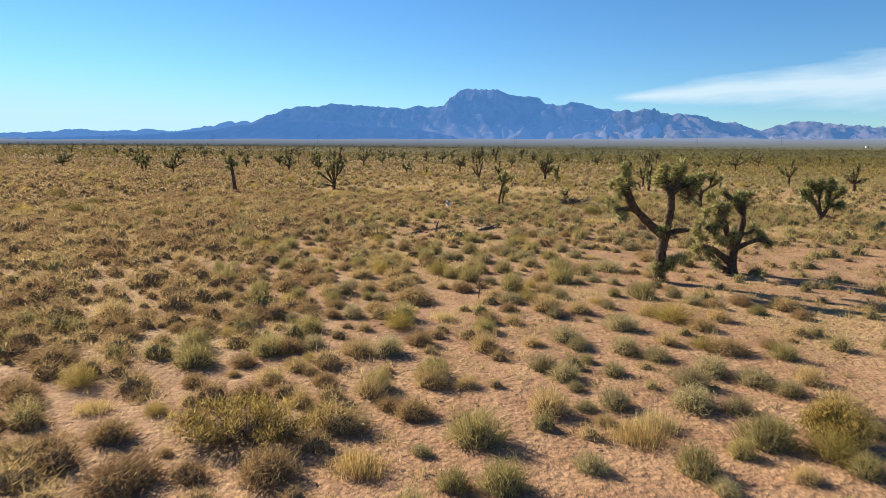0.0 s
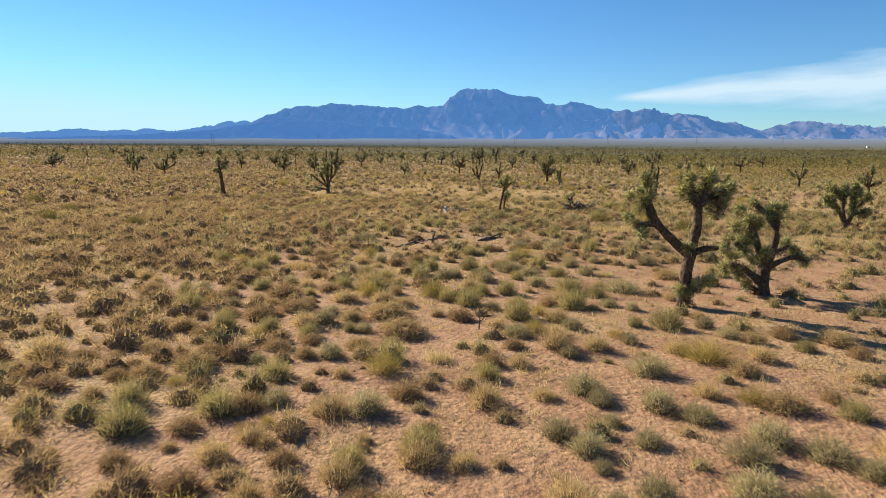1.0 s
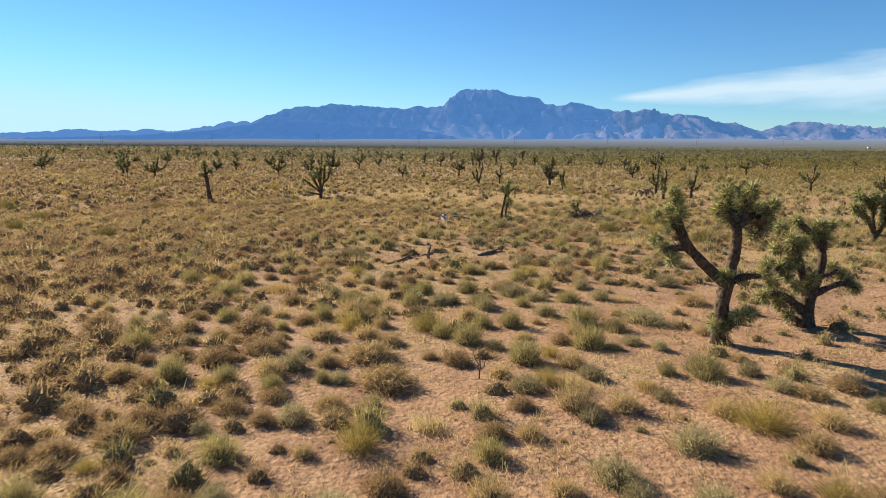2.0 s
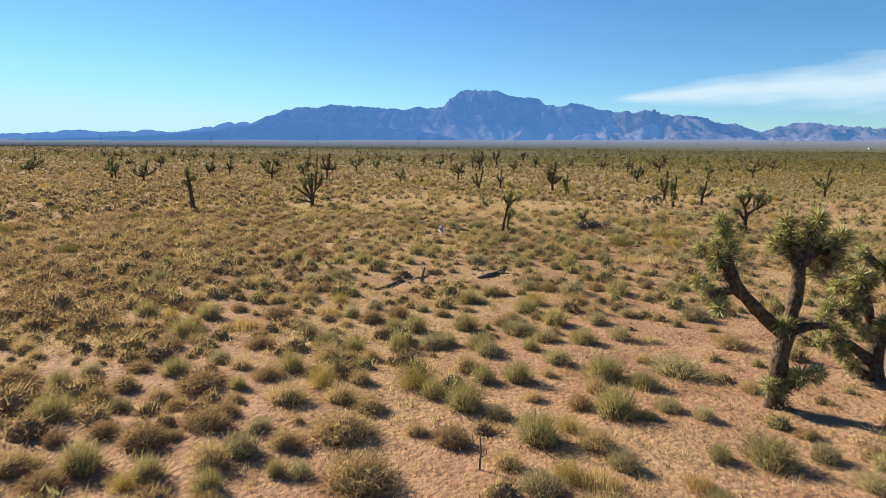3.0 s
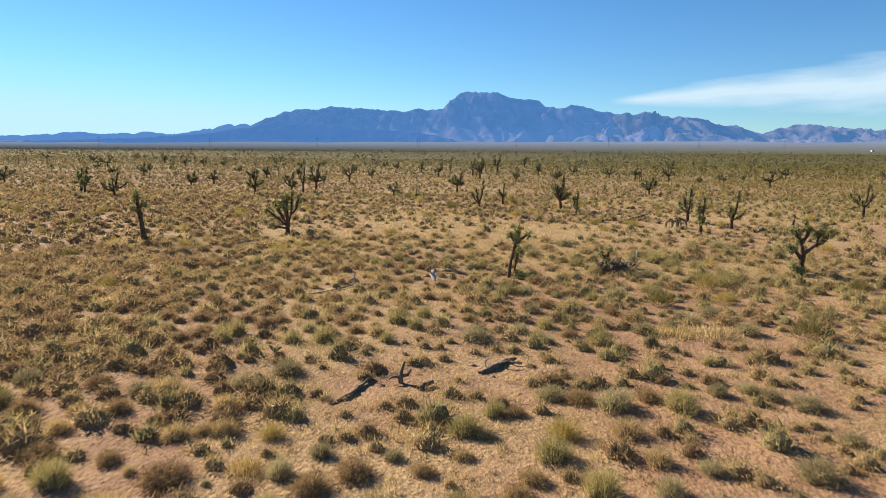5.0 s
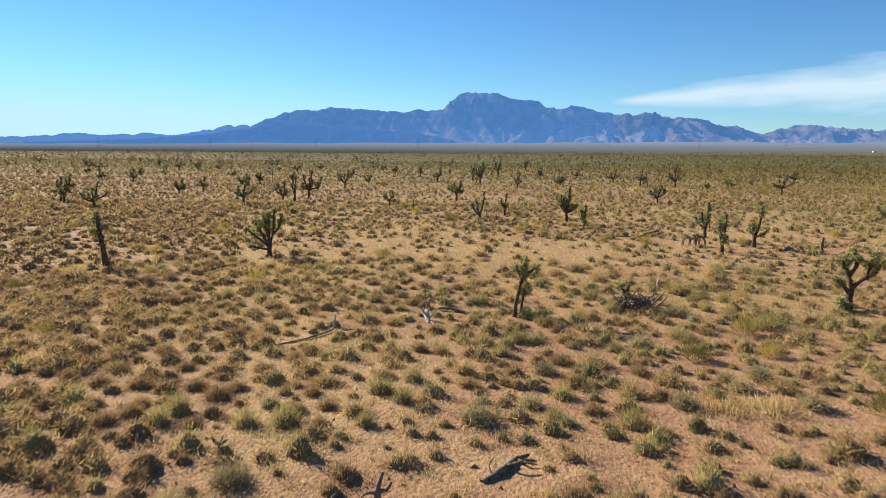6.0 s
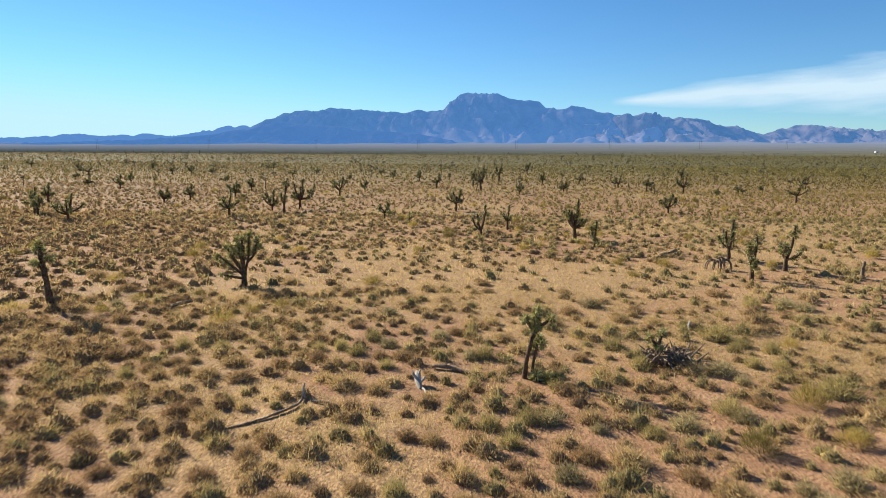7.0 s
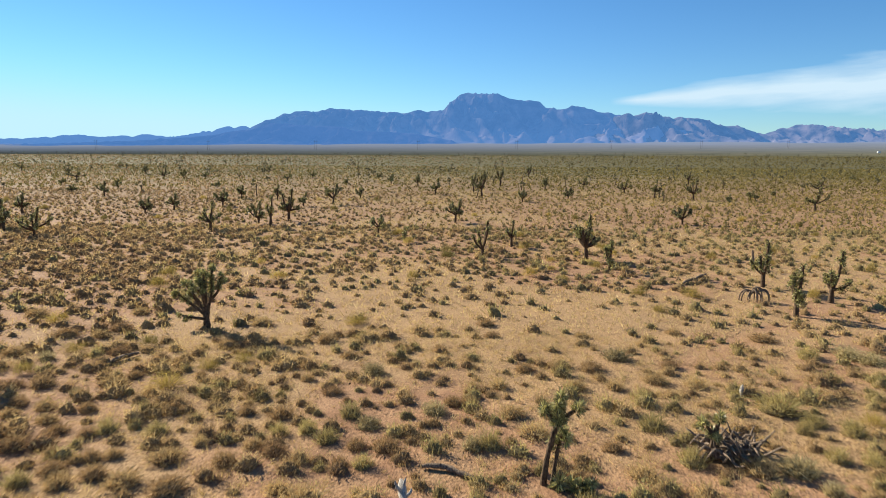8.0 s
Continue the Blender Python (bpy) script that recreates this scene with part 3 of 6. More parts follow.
FORKED_HEADS = [(-1.46, 4.28, 0.9), (-1.39, 4.03, 1.15), (-1.36, 3.71, 1.1), (-1.6, 3.52, 1.05), (-1.89, 3.64, 0.9), (-1.59, 3.32, 0.95), (-1.75, 3.83, 0.8), (-2.07, 3.03, 0.95),
                (-1.74, 2.77, 1.0), (-1.68, 2.48, 0.95), (-1.48, 2.55, 0.85), (-0.08, 2.01, 1.1), (0.56, 4.33, 1.2), (0.52, 4.05, 1.1), (-0.02, 4.26, 1.0), (-0.07, 4.01, 1.05),
                (-0.16, 3.79, 1.0), (0.12, 3.7, 1.1), (0.36, 3.8, 1.0), (0.8, 3.77, 1.05), (1.02, 3.84, 1.05), (1.48, 3.91, 1.05), (1.29, 3.65, 1.1), (1.09, 3.39, 1.1),
                (0.88, 3.33, 0.95), (1.04, 3.01, 0.9), (0.36, 0.89, 1.1), (0.12, 0.75, 1.0), (0.62, 1.03, 1.0), (-0.22, 0.64, 1.05), (0.0, 0.55, 0.9)]
drawn_tree("joshua_tree", 8.82, 26.08, "tall forked Joshua tree with shaggy green leaf clusters", FORKED_LIMBS, FORKED_HEADS, 201)
SQUAT_LIMBS = [
    ([(0, 0), (0.02, 0.5), (0.05, 1.1)], 0.0, 0.24, 0.20),
    ([(0.08, 0.95), (0.33, 1.75), (0.4, 2.35), (0.3, 2.95)], 0.1, 0.17, 0.10),
    ([(0.25, 2.5), (-0.08, 3.0), (-0.42, 3.32)], 0.25, 0.10, 0.08),
    ([(0.2, 1.05), (0.8, 1.35), (1.3, 1.4), (1.6, 1.2)], 0.1, 0.11, 0.07),
    ([(0.3, 1.6), (0.7, 1.68), (1.0, 1.8)], 0.3, 0.08, 0.06),
    ([(0.0, 0.45), (-0.48, 0.84), (-0.92, 1.1), (-1.3, 1.2)], -0.35, 0.14, 0.08),
    ([(0.02, 0.95), (-0.25, 1.7), (-0.5, 2.3), (-0.85, 2.85)], -0.25, 0.14, 0.08),
    ([(-0.4, 2.0), (-0.8, 1.95), (-1.2, 1.9)], -0.4, 0.09, 0.07),
    ([(0.0, 0.2), (-0.35, 0.3), (-0.65, 0.5)], -0.3, 0.10, 0.08),
    ([(0.05, 1.0), (-0.08, 1.5), (-0.1, 1.75)], -0.45, 0.10, 0.07),
]
SQUAT_HEADS = [(-0.99, 3.14, 1.1), (-0.84, 2.8, 1.15), (-0.52, 2.46, 1.2), (-1.04, 1.98, 1.1), (-1.31, 1.5, 1.05), (-1.45, 1.05, 1.1), (-1.05, 0.98, 1.0), (-0.12, 1.7, 1.05),
               (-0.09, 1.4, 0.9), (0.2, 3.24, 1.0), (0.55, 3.24, 0.95), (0.03, 3.0, 1.0), (0.42, 2.9, 0.95), (-0.48, 3.36, 0.9), (0.95, 1.88, 1.05), (1.2, 1.65, 1.0), (-0.65, 2.12, 1.1),
               (-0.85, 1.68, 1.05), (-0.58, 1.42, 1.0), (-0.38, 2.7, 1.1), (-0.66, 0.5, 0.95), (-0.86, 0.76, 0.9), (-1.5, 2.1, 1.0), (-1.62, 1.75, 0.95), (1.55, 1.25, 1.0), (1.35, 1.42, 0.9), (-1.15, 2.5, 1.05)]
drawn_tree("joshua_tree", 12.3, 28.15, "squat many-limbed Joshua tree with a thick dark trunk", SQUAT_LIMBS, SQUAT_HEADS, 202)
near_tree("joshua_tree", 5.15, 56.6, "slender twin-stemmed young Joshua tree with one leaf head", [
    ([(0, 0), (0.12, 0.9), (0.32, 1.75)], 0.0, 0.085, 0.08),
    ([(0.3, 1.7), (0.45, 2.2), (0.5, 2.7)], 0.0, 0.10, 0.08),
    ([(0.4, 2.0), (0.1, 2.4)], -0.1, 0.08, 0.06),
    ([(0.4, 2.0), (0.95, 2.4)], 0.1, 0.08, 0.06),
    ([(0.28, 0.0), (0.4, 0.8), (0.58, 1.5)], 0.25, 0.07, 0.055),
    ([(0.3, 0.15), (0.8, 0.1), (1.2, 0.25)], -0.4, 0.08, 0.05),
], 203, 3, 0.9, [(0.45, -0.3, 0.25, 1.35), (0.85, -0.2, 0.2, 1.2), (1.15, -0.3, 0.2, 1.1)], 0.024)
near_tree("joshua_tree", -11.6, 73.9, "fan-shaped Joshua tree with many thin upright limbs", [
    ([(0, 0), (0.0, 0.45), (0.0, 0.9)], 0.0, 0.17, 0.15),
    ([(-0.05, 0.7), (-0.7, 1.2), (-1.5, 1.75)], 0.1, 0.085, 0.055),
    ([(-0.05, 0.5), (-0.5, 0.6), (-1.1, 0.75)], -0.3, 0.08, 0.06),
    ([(0.0, 0.8), (-0.5, 1.5), (-0.95, 2.3)], -0.2, 0.085, 0.055),
    ([(0.0, 0.9), (-0.25, 1.7), (-0.5, 2.7)], 0.2, 0.085, 0.055),
    ([(0.0, 0.9), (-0.05, 1.8), (-0.15, 2.8)], -0.1, 0.085, 0.055),
    ([(0.05, 0.9), (0.2, 1.8), (0.2, 3.0)], 0.1, 0.085, 0.055),
    ([(0.2, 1.5), (0.6, 2.0), (0.75, 2.7)], -0.2, 0.07, 0.05),
    ([(-0.3, 1.3), (-0.6, 1.9), (-0.6, 2.4)], -0.6, 0.07, 0.05),
    ([(-0.1, 1.2), (-0.1, 1.9), (-0.3, 2.2)], -0.7, 0.07, 0.05),
], 204, 2, 0.80, (), -0.056, 1.12, True)
near_tree("joshua_tree", -20.0, 66.5, "single-stemmed Joshua tree with a small ragged head", [
    ([(0, 0), (-0.12, 1.0), (-0.25, 2.0)], 0.0, 0.15, 0.12),
    ([(-0.25, 1.95), (-0.33, 2.4), (-0.38, 2.95)], 0.0, 0.12, 0.08),
    ([(-0.28, 2.0), (-0.62, 2.15)], 0.1, 0.08, 0.06),
    ([(-0.3, 2.2), (0.02, 2.4)], -0.2, 0.08, 0.06),
], 205, 3, 0.8, (), 0.0, 1.2)
near_tree("joshua_tree", 26.2, 46.4, "broad vase-shaped Joshua tree with dense leaf clusters", [
    ([(0, 0), (0.0, 0.4), (-0.05, 0.8)], 0.0, 0.24, 0.19),
    ([(-0.05, 0.7), (-0.4, 1.3), (-0.8, 1.9), (-1.3, 2.2)], -0.3, 0.13, 0.08),
    ([(-0.4, 1.3), (-0.6, 2.1), (-0.75, 2.8)], 0.3, 0.10, 0.08),
    ([(-0.05, 0.8), (-0.1, 1.7), (0.05, 2.8)], 0.1, 0.13, 0.08),
    ([(0.0, 0.4), (0.35, 1.0), (0.55, 1.7), (0.6, 2.9)], -0.1, 0.15, 0.08),
    ([(0.5, 1.5), (1.0, 1.8), (1.4, 2.3)], 0.2, 0.10, 0.08),
    ([(0.4, 1.2), (0.8, 1.3), (1.0, 1.4)], -0.4, 0.09, 0.07),
], 206, 4, 1.15, (), 0.091, 1.0, True)
near_tree("joshua_tree", 22.7, 58.8, "crooked Joshua tree with an outstretched arm", [
    ([(0, 0), (0.05, 0.6), (0.15, 1.2)], 0.0, 0.20, 0.16),
    ([(0.1, 0.9), (-0.3, 1.4), (-0.7, 1.7)], -0.2, 0.11, 0.08),
    ([(0.15, 1.1), (0.1, 1.9), (-0.2, 2.6)], 0.2, 0.13, 0.08),
    ([(0.1, 1.9), (0.45, 2.5), (0.3, 3.1)], 0.0, 0.10, 0.08),
    ([(0.15, 1.2), (0.8, 1.7), (1.4, 2.0), (1.75, 2.5)], 0.1, 0.12, 0.08),
    ([(0.9, 1.7), (1.0, 2.3), (1.15, 2.9)], -0.3, 0.09, 0.07),
    ([(0.05, 0.4), (-0.5, 0.5)], -0.3, 0.09, 0.07),
], 207, 4, 0.9, [(-0.3, -0.3, 0.3, 0.9)], 0.08, 1.0, True)


def wild_tree(name, x, y, height, width, label, seed, leaves=32, stems=0, bare=False, group="yucca trees"):
    """A yucca tree grown by chance to a height and width: a trunk that forks into limbs with a leaf head on each."""
    r = np.random.default_rng(seed)
    tree = thing(name, x, y, label, "tree", group, sink=0.05)
    lines, ends = [], []
    fork = height * r.uniform(0.25, 0.45)
    lean = r.normal(0, 0.06)
    base_r = 0.036 * height + 0.03
    lines.append(([(0, 0, 0), (lean * 0.5, 0, fork * 0.5), (lean, 0, fork)], [base_r * 1.2, base_r, base_r * 0.85]))
    count = stems or (int(r.integers(7, 10)) if width > 2.6 else 5 if width > 1.8 else 4)
    for i in range(count):
        a = 2 * math.pi * (i + r.uniform(-0.3, 0.3)) / count
        reach = 0.5 * width * r.uniform(0.25, 1.0)
        top = height * r.uniform(0.55, 1.0) * (1 - 0.22 * reach / (0.5 * width + 0.01))
        if i == 0:
            reach, top = reach * 0.4, height
        start = fork * r.uniform(0.75, 1.0)
        ex, ey = math.cos(a) * reach, math.sin(a) * reach
        mid = (lean + ex * 0.62, ey * 0.62, start + (top - start) * r.uniform(0.30, 0.45))
        end = (lean + ex, ey, top - 0.15)
        lines.append(([(lean, 0, start), mid, end], [base_r * 0.75, base_r * 0.62, base_r * 0.5]))
        ends.append((end, (end[0] - mid[0], end[1] - mid[1], end[2] - mid[2])))
        if r.random() < (0.9 if y < 125 and not bare else 0.6):
            b = a + r.uniform(-1.2, 1.2)
            e2 = (mid[0] + math.cos(b) * reach * 0.4, mid[1] + math.sin(b) * reach * 0.4, mid[2] + (top - mid[2]) * r.uniform(0.4, 0.9))
            lines.append(([mid, e2], [base_r * 0.45, base_r * 0.35]))
            ends.append((e2, (e2[0] - mid[0], e2[1] - mid[1], e2[2] - mid[2] + 0.2)))
    near = y < 125
    child("trunk", limb_mesh("trunk", lines, BARK, 6, 0.1, seed, 0.3), tree)
    co, tri, tint, base = [], [], [], 0
    for end, way in ends:
        turn = np.array(heading(Vector(way) + Vector((0, 0, 0.3))).to_3x3())
        back = Vector(way).normalized()
        for k in range(2 if bare else 4):
            c, f = spikes(r, leaves, (0.21 if bare else 0.21 if near else 0.27) * r.uniform(0.85, 1.15), 0.032 if near else 0.044, -0.5, 0.05, False)
            c[:, 2] += np.repeat(r.uniform(-0.22, 0.05, len(c) // 5), 5)
            c = c @ turn.T + np.array(end) - np.array(back) * (0.17 * k) + (r.normal(0, 0.13, 3) if k and not bare else 0.0)
            co.append(c)
            tri.append(f + base)
            tint.append(np.repeat(np.clip(r.normal(0.45 if near else 0.3, 0.28, len(c) // 5), 0, 1), 5))
            base += len(c)
    child("crown", fast_mesh("crown", np.concatenate(co), np.concatenate(tri), SPIKE, np.concatenate(tint)), tree)
    return tree


# x, y, height, width of the trees in the middle distance
MIDDLE_LEFT = [(-82.0, 143.0, 3.0, 2.8), (-75.7, 132.0, 2.6, 2.4), (-52.8, 117.0, 3.6, 2.0), (-44.6, 110.5, 3.3, 2.6), (-62.9, 136.4, 3.1, 2.4),
               (-69.4, 172.8, 3.1, 2.4), (-44.5, 137.5, 2.5, 2.2), (-42.8, 144.0, 2.8, 2.0), (-27.0, 117.0, 3.6, 2.2), (-37.8, 152.6, 3.0, 2.0),
               (-40.0, 170.2, 2.8, 1.8), (-23.5, 125.2, 3.0, 2.4), (-20.3, 129.1, 4.4, 3.0), (-19.3, 158.5, 3.6, 3.2), (-16.2, 173.3, 2.5, 2.2),
               (-6.3, 115.7, 2.3, 1.6)]
MIDDLE_WEST = [(-51.5, 115.5, 2.6, 1.8), (-107.3, 229.4, 4.0, 5.5),
               (-102.0, 212.8, 2.0, 2.2), (-141.1, 283.5, 3.6, 2.7), (-175.7, 309.2, 3.8, 4.6), (-82.2, 183.2, 1.8, 1.9), (-81.4, 202.0, 2.2, 1.5),
               (-157.6, 354.5, 3.3, 4.6), (-92.7, 254.8, 3.5, 3.2), (-86.7, 256.3, 3.1, 2.8), (-80.1, 258.1, 2.4, 2.4), (-57.9, 206.7, 1.7, 1.9),
               (-20.8, 121.4, 3.9, 1.1), (-23.7, 153.7, 2.4, 1.6), (-46.3, 233.8, 3.4, 2.8), (-32.0, 167.4, 3.0, 1.4), (-71.5, 305.0, 3.4, 5.6),
               (-21.8, 260.7, 2.5, 2.8), (-14.9, 231.5, 2.9, 2.1), (-115.7, 291.4, 3.3, 2.4), (-45.6, 267.0, 2.6, 3.2), (-27.9, 228.7, 1.8, 1.7)]
MIDDLE_RIGHT = [(3.1, 129.0, 3.1, 2.4), (16.9, 168.3, 2.6, 1.8), (-1.0, 187.7, 3.5, 2.0), (-6.6, 222.7, 3.2, 2.0), (8.2, 199.4, 4.5, 2.4),
                (11.2, 211.9, 4.6, 2.4), (16.9, 226.7, 5.0, 2.6), (28.1, 214.6, 3.1, 2.0), (15.2, 98.6, 4.1, 2.2), (15.9, 92.8, 2.5, 0.9),
                (27.9, 179.0, 2.4, 2.2), (45.7, 200.6, 3.4, 3.0), (48.4, 185.1, 3.9, 1.8), (54.3, 177.5, 4.3, 3.4), (35.4, 130.4, 2.9, 2.0),
                (66.3, 152.5, 3.9, 3.0)]
MIDDLE_EAST = [(94.2, 201.1, 3.6, 3.4), (25.9, 86.3, 3.3, 1.45), (24.1, 78.1, 3.2, 1.5), (28.4, 81.8, 3.5, 1.55),
                (48.4, 94.0, 3.7, 2.6), (50.6, 82.7, 3.5, 3.0), (9.4, 182.9, 4.8, 2.6), (32.4, 287.3, 4.2, 3.6), (40.8, 226.2, 2.8, 3.4),
                (76.4, 241.8, 4.2, 2.1), (59.9, 172.6, 1.6, 1.1), (66.6, 177.8, 2.1, 2.4), (79.4, 194.1, 1.5, 1.4), (157.3, 291.6, 2.0, 2.0)]
for i, (x, y, h, w) in enumerate(MIDDLE_LEFT + MIDDLE_WEST + MIDDLE_RIGHT + MIDDLE_EAST):
    look_of = "tall" if h > 3.7 else "low" if h < 2.7 else "mid-sized"
    shape_of = "narrow" if w < 2.1 else "wide-spreading" if w > 2.8 else "bushy"
    wild_tree("joshua_tree", x, y, h * 1.08, w * 1.5, f"{look_of} {shape_of} Joshua tree standing among dry brush", 300 + i, 38 if y < 125 else 32)
for x, y, h, w, s in [(5.5, 100.3, 3.6, 3.0, 411), (8.9, 106.9, 3.0, 2.2, 412)]:
    wild_tree("joshua_tree", x, y, h, w, "sparse half-dead Joshua tree with bare forked limbs", s, stems=6, bare=True)
wild_tree("joshua_tree", -2.6, 109.6, 1.8, 0.5, "small single-stemmed young Joshua tree", 413, stems=2)

# the far yucca trees, past counting
r = np.random.default_rng(5)
far_lines, far_co, far_tri, far_tint, base = [], [], [], [], 0
while len(far_lines) < 720:
    y = 150 + 800 * r.random() ** 0.75
    x = r.uniform(-0.82, 0.82) * y
    if y < 240 and abs(x) < 0.7 * y and r.random() < 0.35:
        continue
    h = r.uniform(2.0, 4.6)
    z = float(ground(x, y))
    far_lines.append(([(x, y, z - 0.1), (x + r.normal(0, 0.2), y, z + h * 0.6)], [0.12, 0.08]))
    for k in range(int(r.integers(4, 6)) + (3 if y < 280 else 0)):
        c, f = spikes(r, 7 if y > 280 else 12, 0.55 if y > 280 else 0.42, 0.22 if y > 280 else 0.10, -0.7, 0.02, False)
        c += np.array((x + r.normal(0, 0.17 * h), y + r.normal(0, 0.17 * h), z + h * r.uniform(0.45, 0.9)))
        far_co.append(c)
        far_tri.append(f + base)
        # far crowns keep to the darkest tints, standing in for backlit leaves
        far_tint.append(np.full(len(c), r.uniform(0, 0.15)))
        base += len(c)
far_trees = thing("distant_joshua_trees", 0, 150, "scattered distant Joshua trees across the plain", "trees", kind="stuff")
off_home = -far_trees.matrix_basis.translation
child("trunk", limb_mesh("trunk", far_lines, BARK, 4, 0.05, 6, 2.0), far_trees, Matrix.Translation(off_home))
child("crown", fast_mesh("crown", np.concatenate(far_co), np.concatenate(far_tri), SPIKE, np.concatenate(far_tint)), far_trees, Matrix.Translation(off_home))


# ---------------------------------------------------------------- brush
def brush(r, cx, cy, cz, rad, tall, blades, width, tint, upright=0.0, lo=0.1, hi=0.55, leafy=0.5):
    """Fine twigs of many domed plants at once, as points, triangles and tints."""
    n = len(cx)
    N = n * blades
    rep = lambda a: np.repeat(np.asarray(a, float), blades)
    a = r.uniform(0, 2 * np.pi, N)
    lobes = 1 + 0.22 * np.sin(a * rep(r.integers(2, 5, n)) + rep(r.uniform(0, 6.28, n)))
    zz = r.uniform(0.0, 1.0, N) ** (0.8 - 0.4 * upright)
    flat = np.sqrt(np.clip(1 - zz * zz, 0, 1)) * (1 - 0.35 * upright) * lobes
    reach = r.uniform(0.70, 1.0, N) + 0.16 * r.random(N) ** 3
    tip = np.stack([np.cos(a) * flat * rep(rad) * reach, np.sin(a) * flat * rep(rad) * reach, zz * rep(tall) * reach + 0.02], 1)
    start = r.uniform(lo, hi, N)[:, None]
    root = tip * start
    root[:, :2] = tip[:, :2] * (0.45 + 0.5 * start) + r.normal(0, 0.13, (N, 2)) * rep(rad)[:, None]
    tip += r.normal(0, 0.06, (N, 3)) * rep(rad)[:, None]
    tip[:, 2] = np.maximum(tip[:, 2], 0.015)
    d = tip - root
    s = np.cross(d, r.normal(size=(N, 3)))
    s *= (width * r.uniform(0.6, 1.4, N) / (np.linalg.norm(s, axis=1) + 1e-9))[:, None]
    home = np.stack([rep(cx), rep(cy), rep(cz)], 1)
    broad = (r.random(N) < leafy)[:, None]                # leafy twigs are broad at the end, stems at the root
    wide, thin = np.where(broad, tip, root), np.where(broad, root, tip)
    co = np.stack([wide + s + home, wide - s + home, thin + home], 1).reshape(-1, 3)
    tri = np.arange(N * 3).reshape(-1, 3)
    return co, tri, np.repeat(rep(tint), 3)


def hearts(r, cx, cy, cz, rad, tall, tint, sides=8, levels=(0.0, 0.34, 0.74), size=0.59):
    """The lumpy low mound of packed twigs in each plant: rings of points closed by a crown point."""
    n, k = len(cx), len(levels)
    ang = np.arange(sides) * 2 * np.pi / sides
    ang = ang[None, None, :] + r.uniform(0, 6.28, n)[:, None, None] + r.normal(0, 0.16, (n, k, sides))
    z = np.array(levels)[None, :, None] * r.uniform(0.8, 1.15, (n, k, sides))
    flat = np.sqrt(np.clip(1 - np.array(levels) ** 2, 0, 1))[None, :, None] * r.uniform(0.78, 1.12, (n, k, sides)) * size
    R, T = np.asarray(rad, float)[:, None, None], np.asarray(tall, float)[:, None, None] * size * 0.9
    ring = np.stack([np.cos(ang) * flat * R, np.sin(ang) * flat * R, z * T - 0.02 * (np.array(levels) == 0)[None, :, None]], -1).reshape(n, -1, 3)
    crown = np.stack([r.normal(0, 0.1, n) * rad, r.normal(0, 0.1, n) * rad, np.asarray(tall) * size * r.uniform(0.9, 1.08, n)], -1)[:, None, :]
    co = np.concatenate([ring, crown], 1) + np.stack([cx, cy, cz], -1)[:, None, :]
    one = []
    for j in range(k - 1):
        for i in range(sides):
            p, q = j * sides + i, j * sides + (i + 1) % sides
            one += [(p, q, q + sides), (p, q + sides, p + sides)]
    for i in range(sides):
        one.append(((k - 1) * sides + i, (k - 1) * sides + (i + 1) % sides, k * sides))
    per = k * sides + 1
    tri = (np.array(one)[None] + (np.arange(n) * per)[:, None, None]).reshape(-1, 3)
    return co.reshape(-1, 3), tri, np.repeat(tint, per)


def single(r, rad, tall, blades, width, tint, mat, name, upright=0.0):
    co, tri, t = brush(r, [0], [0], [0], [rad], [tall], blades, width, [tint], upright, 0.15, 0.6, 0.0 if mat is STRAW else 0.55)
    return fast_mesh(name, co, tri, mat, t)


# x, y and half-width of the single shrubs along the flight, stretch by stretch
DUN_AT_START = [(-3.6, 10.9, 0.5), (-1.6, 11.2, 0.46), (-3.4, 11.8, 0.13), (-4.5, 12.3, 0.35), (-0.9, 13, 0.49), (0.4, 13.5, 0.36), (-7, 13.9, 0.4),
    (-0.1, 13.9, 0.24), (-2.7, 14, 0.32), (-4.1, 14.8, 0.27), (-1.5, 14.9, 0.28), (-5.3, 15, 0.19), (-3.5, 15.4, 0.14), (-1.9, 15.5, 0.19),
    (-0.3, 15.5, 0.13), (-7.7, 16, 0.56), (-3.5, 16.1, 0.32), (-2.4, 16.1, 0.19)]
DUN_SECOND_A = [(-2.7, 17.1, 0.34), (-5.9, 17.5, 0.22), (7.8, 17.5, 0.42), (-7, 17.8, 0.4), (0.3, 17.8, 0.34), (9, 18, 0.23), (-6, 18.6, 0.26),
    (-5.4, 18.8, 0.34), (-4.6, 19.4, 0.42), (7.9, 19.5, 0.33), (2.1, 19.8, 0.28), (-7.5, 20, 0.31), (-4.5, 20.1, 0.34), (-2.3, 20.3, 0.25),
    (-6.9, 20.4, 0.17), (-6.1, 20.7, 0.34), (-3.1, 20.8, 0.32), (-1.1, 21, 0.33), (11.4, 21, 0.29), (2.8, 21.1, 0.25), (-2.4, 21.5, 0.3),
    (9.2, 22, 0.29), (11.4, 22, 0.45), (-5.4, 22.2, 0.33), (-0.1, 22.5, 0.63), (10.3, 22.6, 0.34), (-6.2, 22.7, 0.37), (-6.1, 23.7, 0.25),
    (-4.4, 23.7, 0.45), (-1.7, 23.8, 0.32)]
DUN_SECOND_B = [(-3.9, 23.9, 0.18), (1.5, 24, 0.34), (-5.4, 24.1, 0.3), (-0.7, 24.3, 0.62), (-3.5, 24.5, 0.45), (8.7, 24.5, 0.21)]
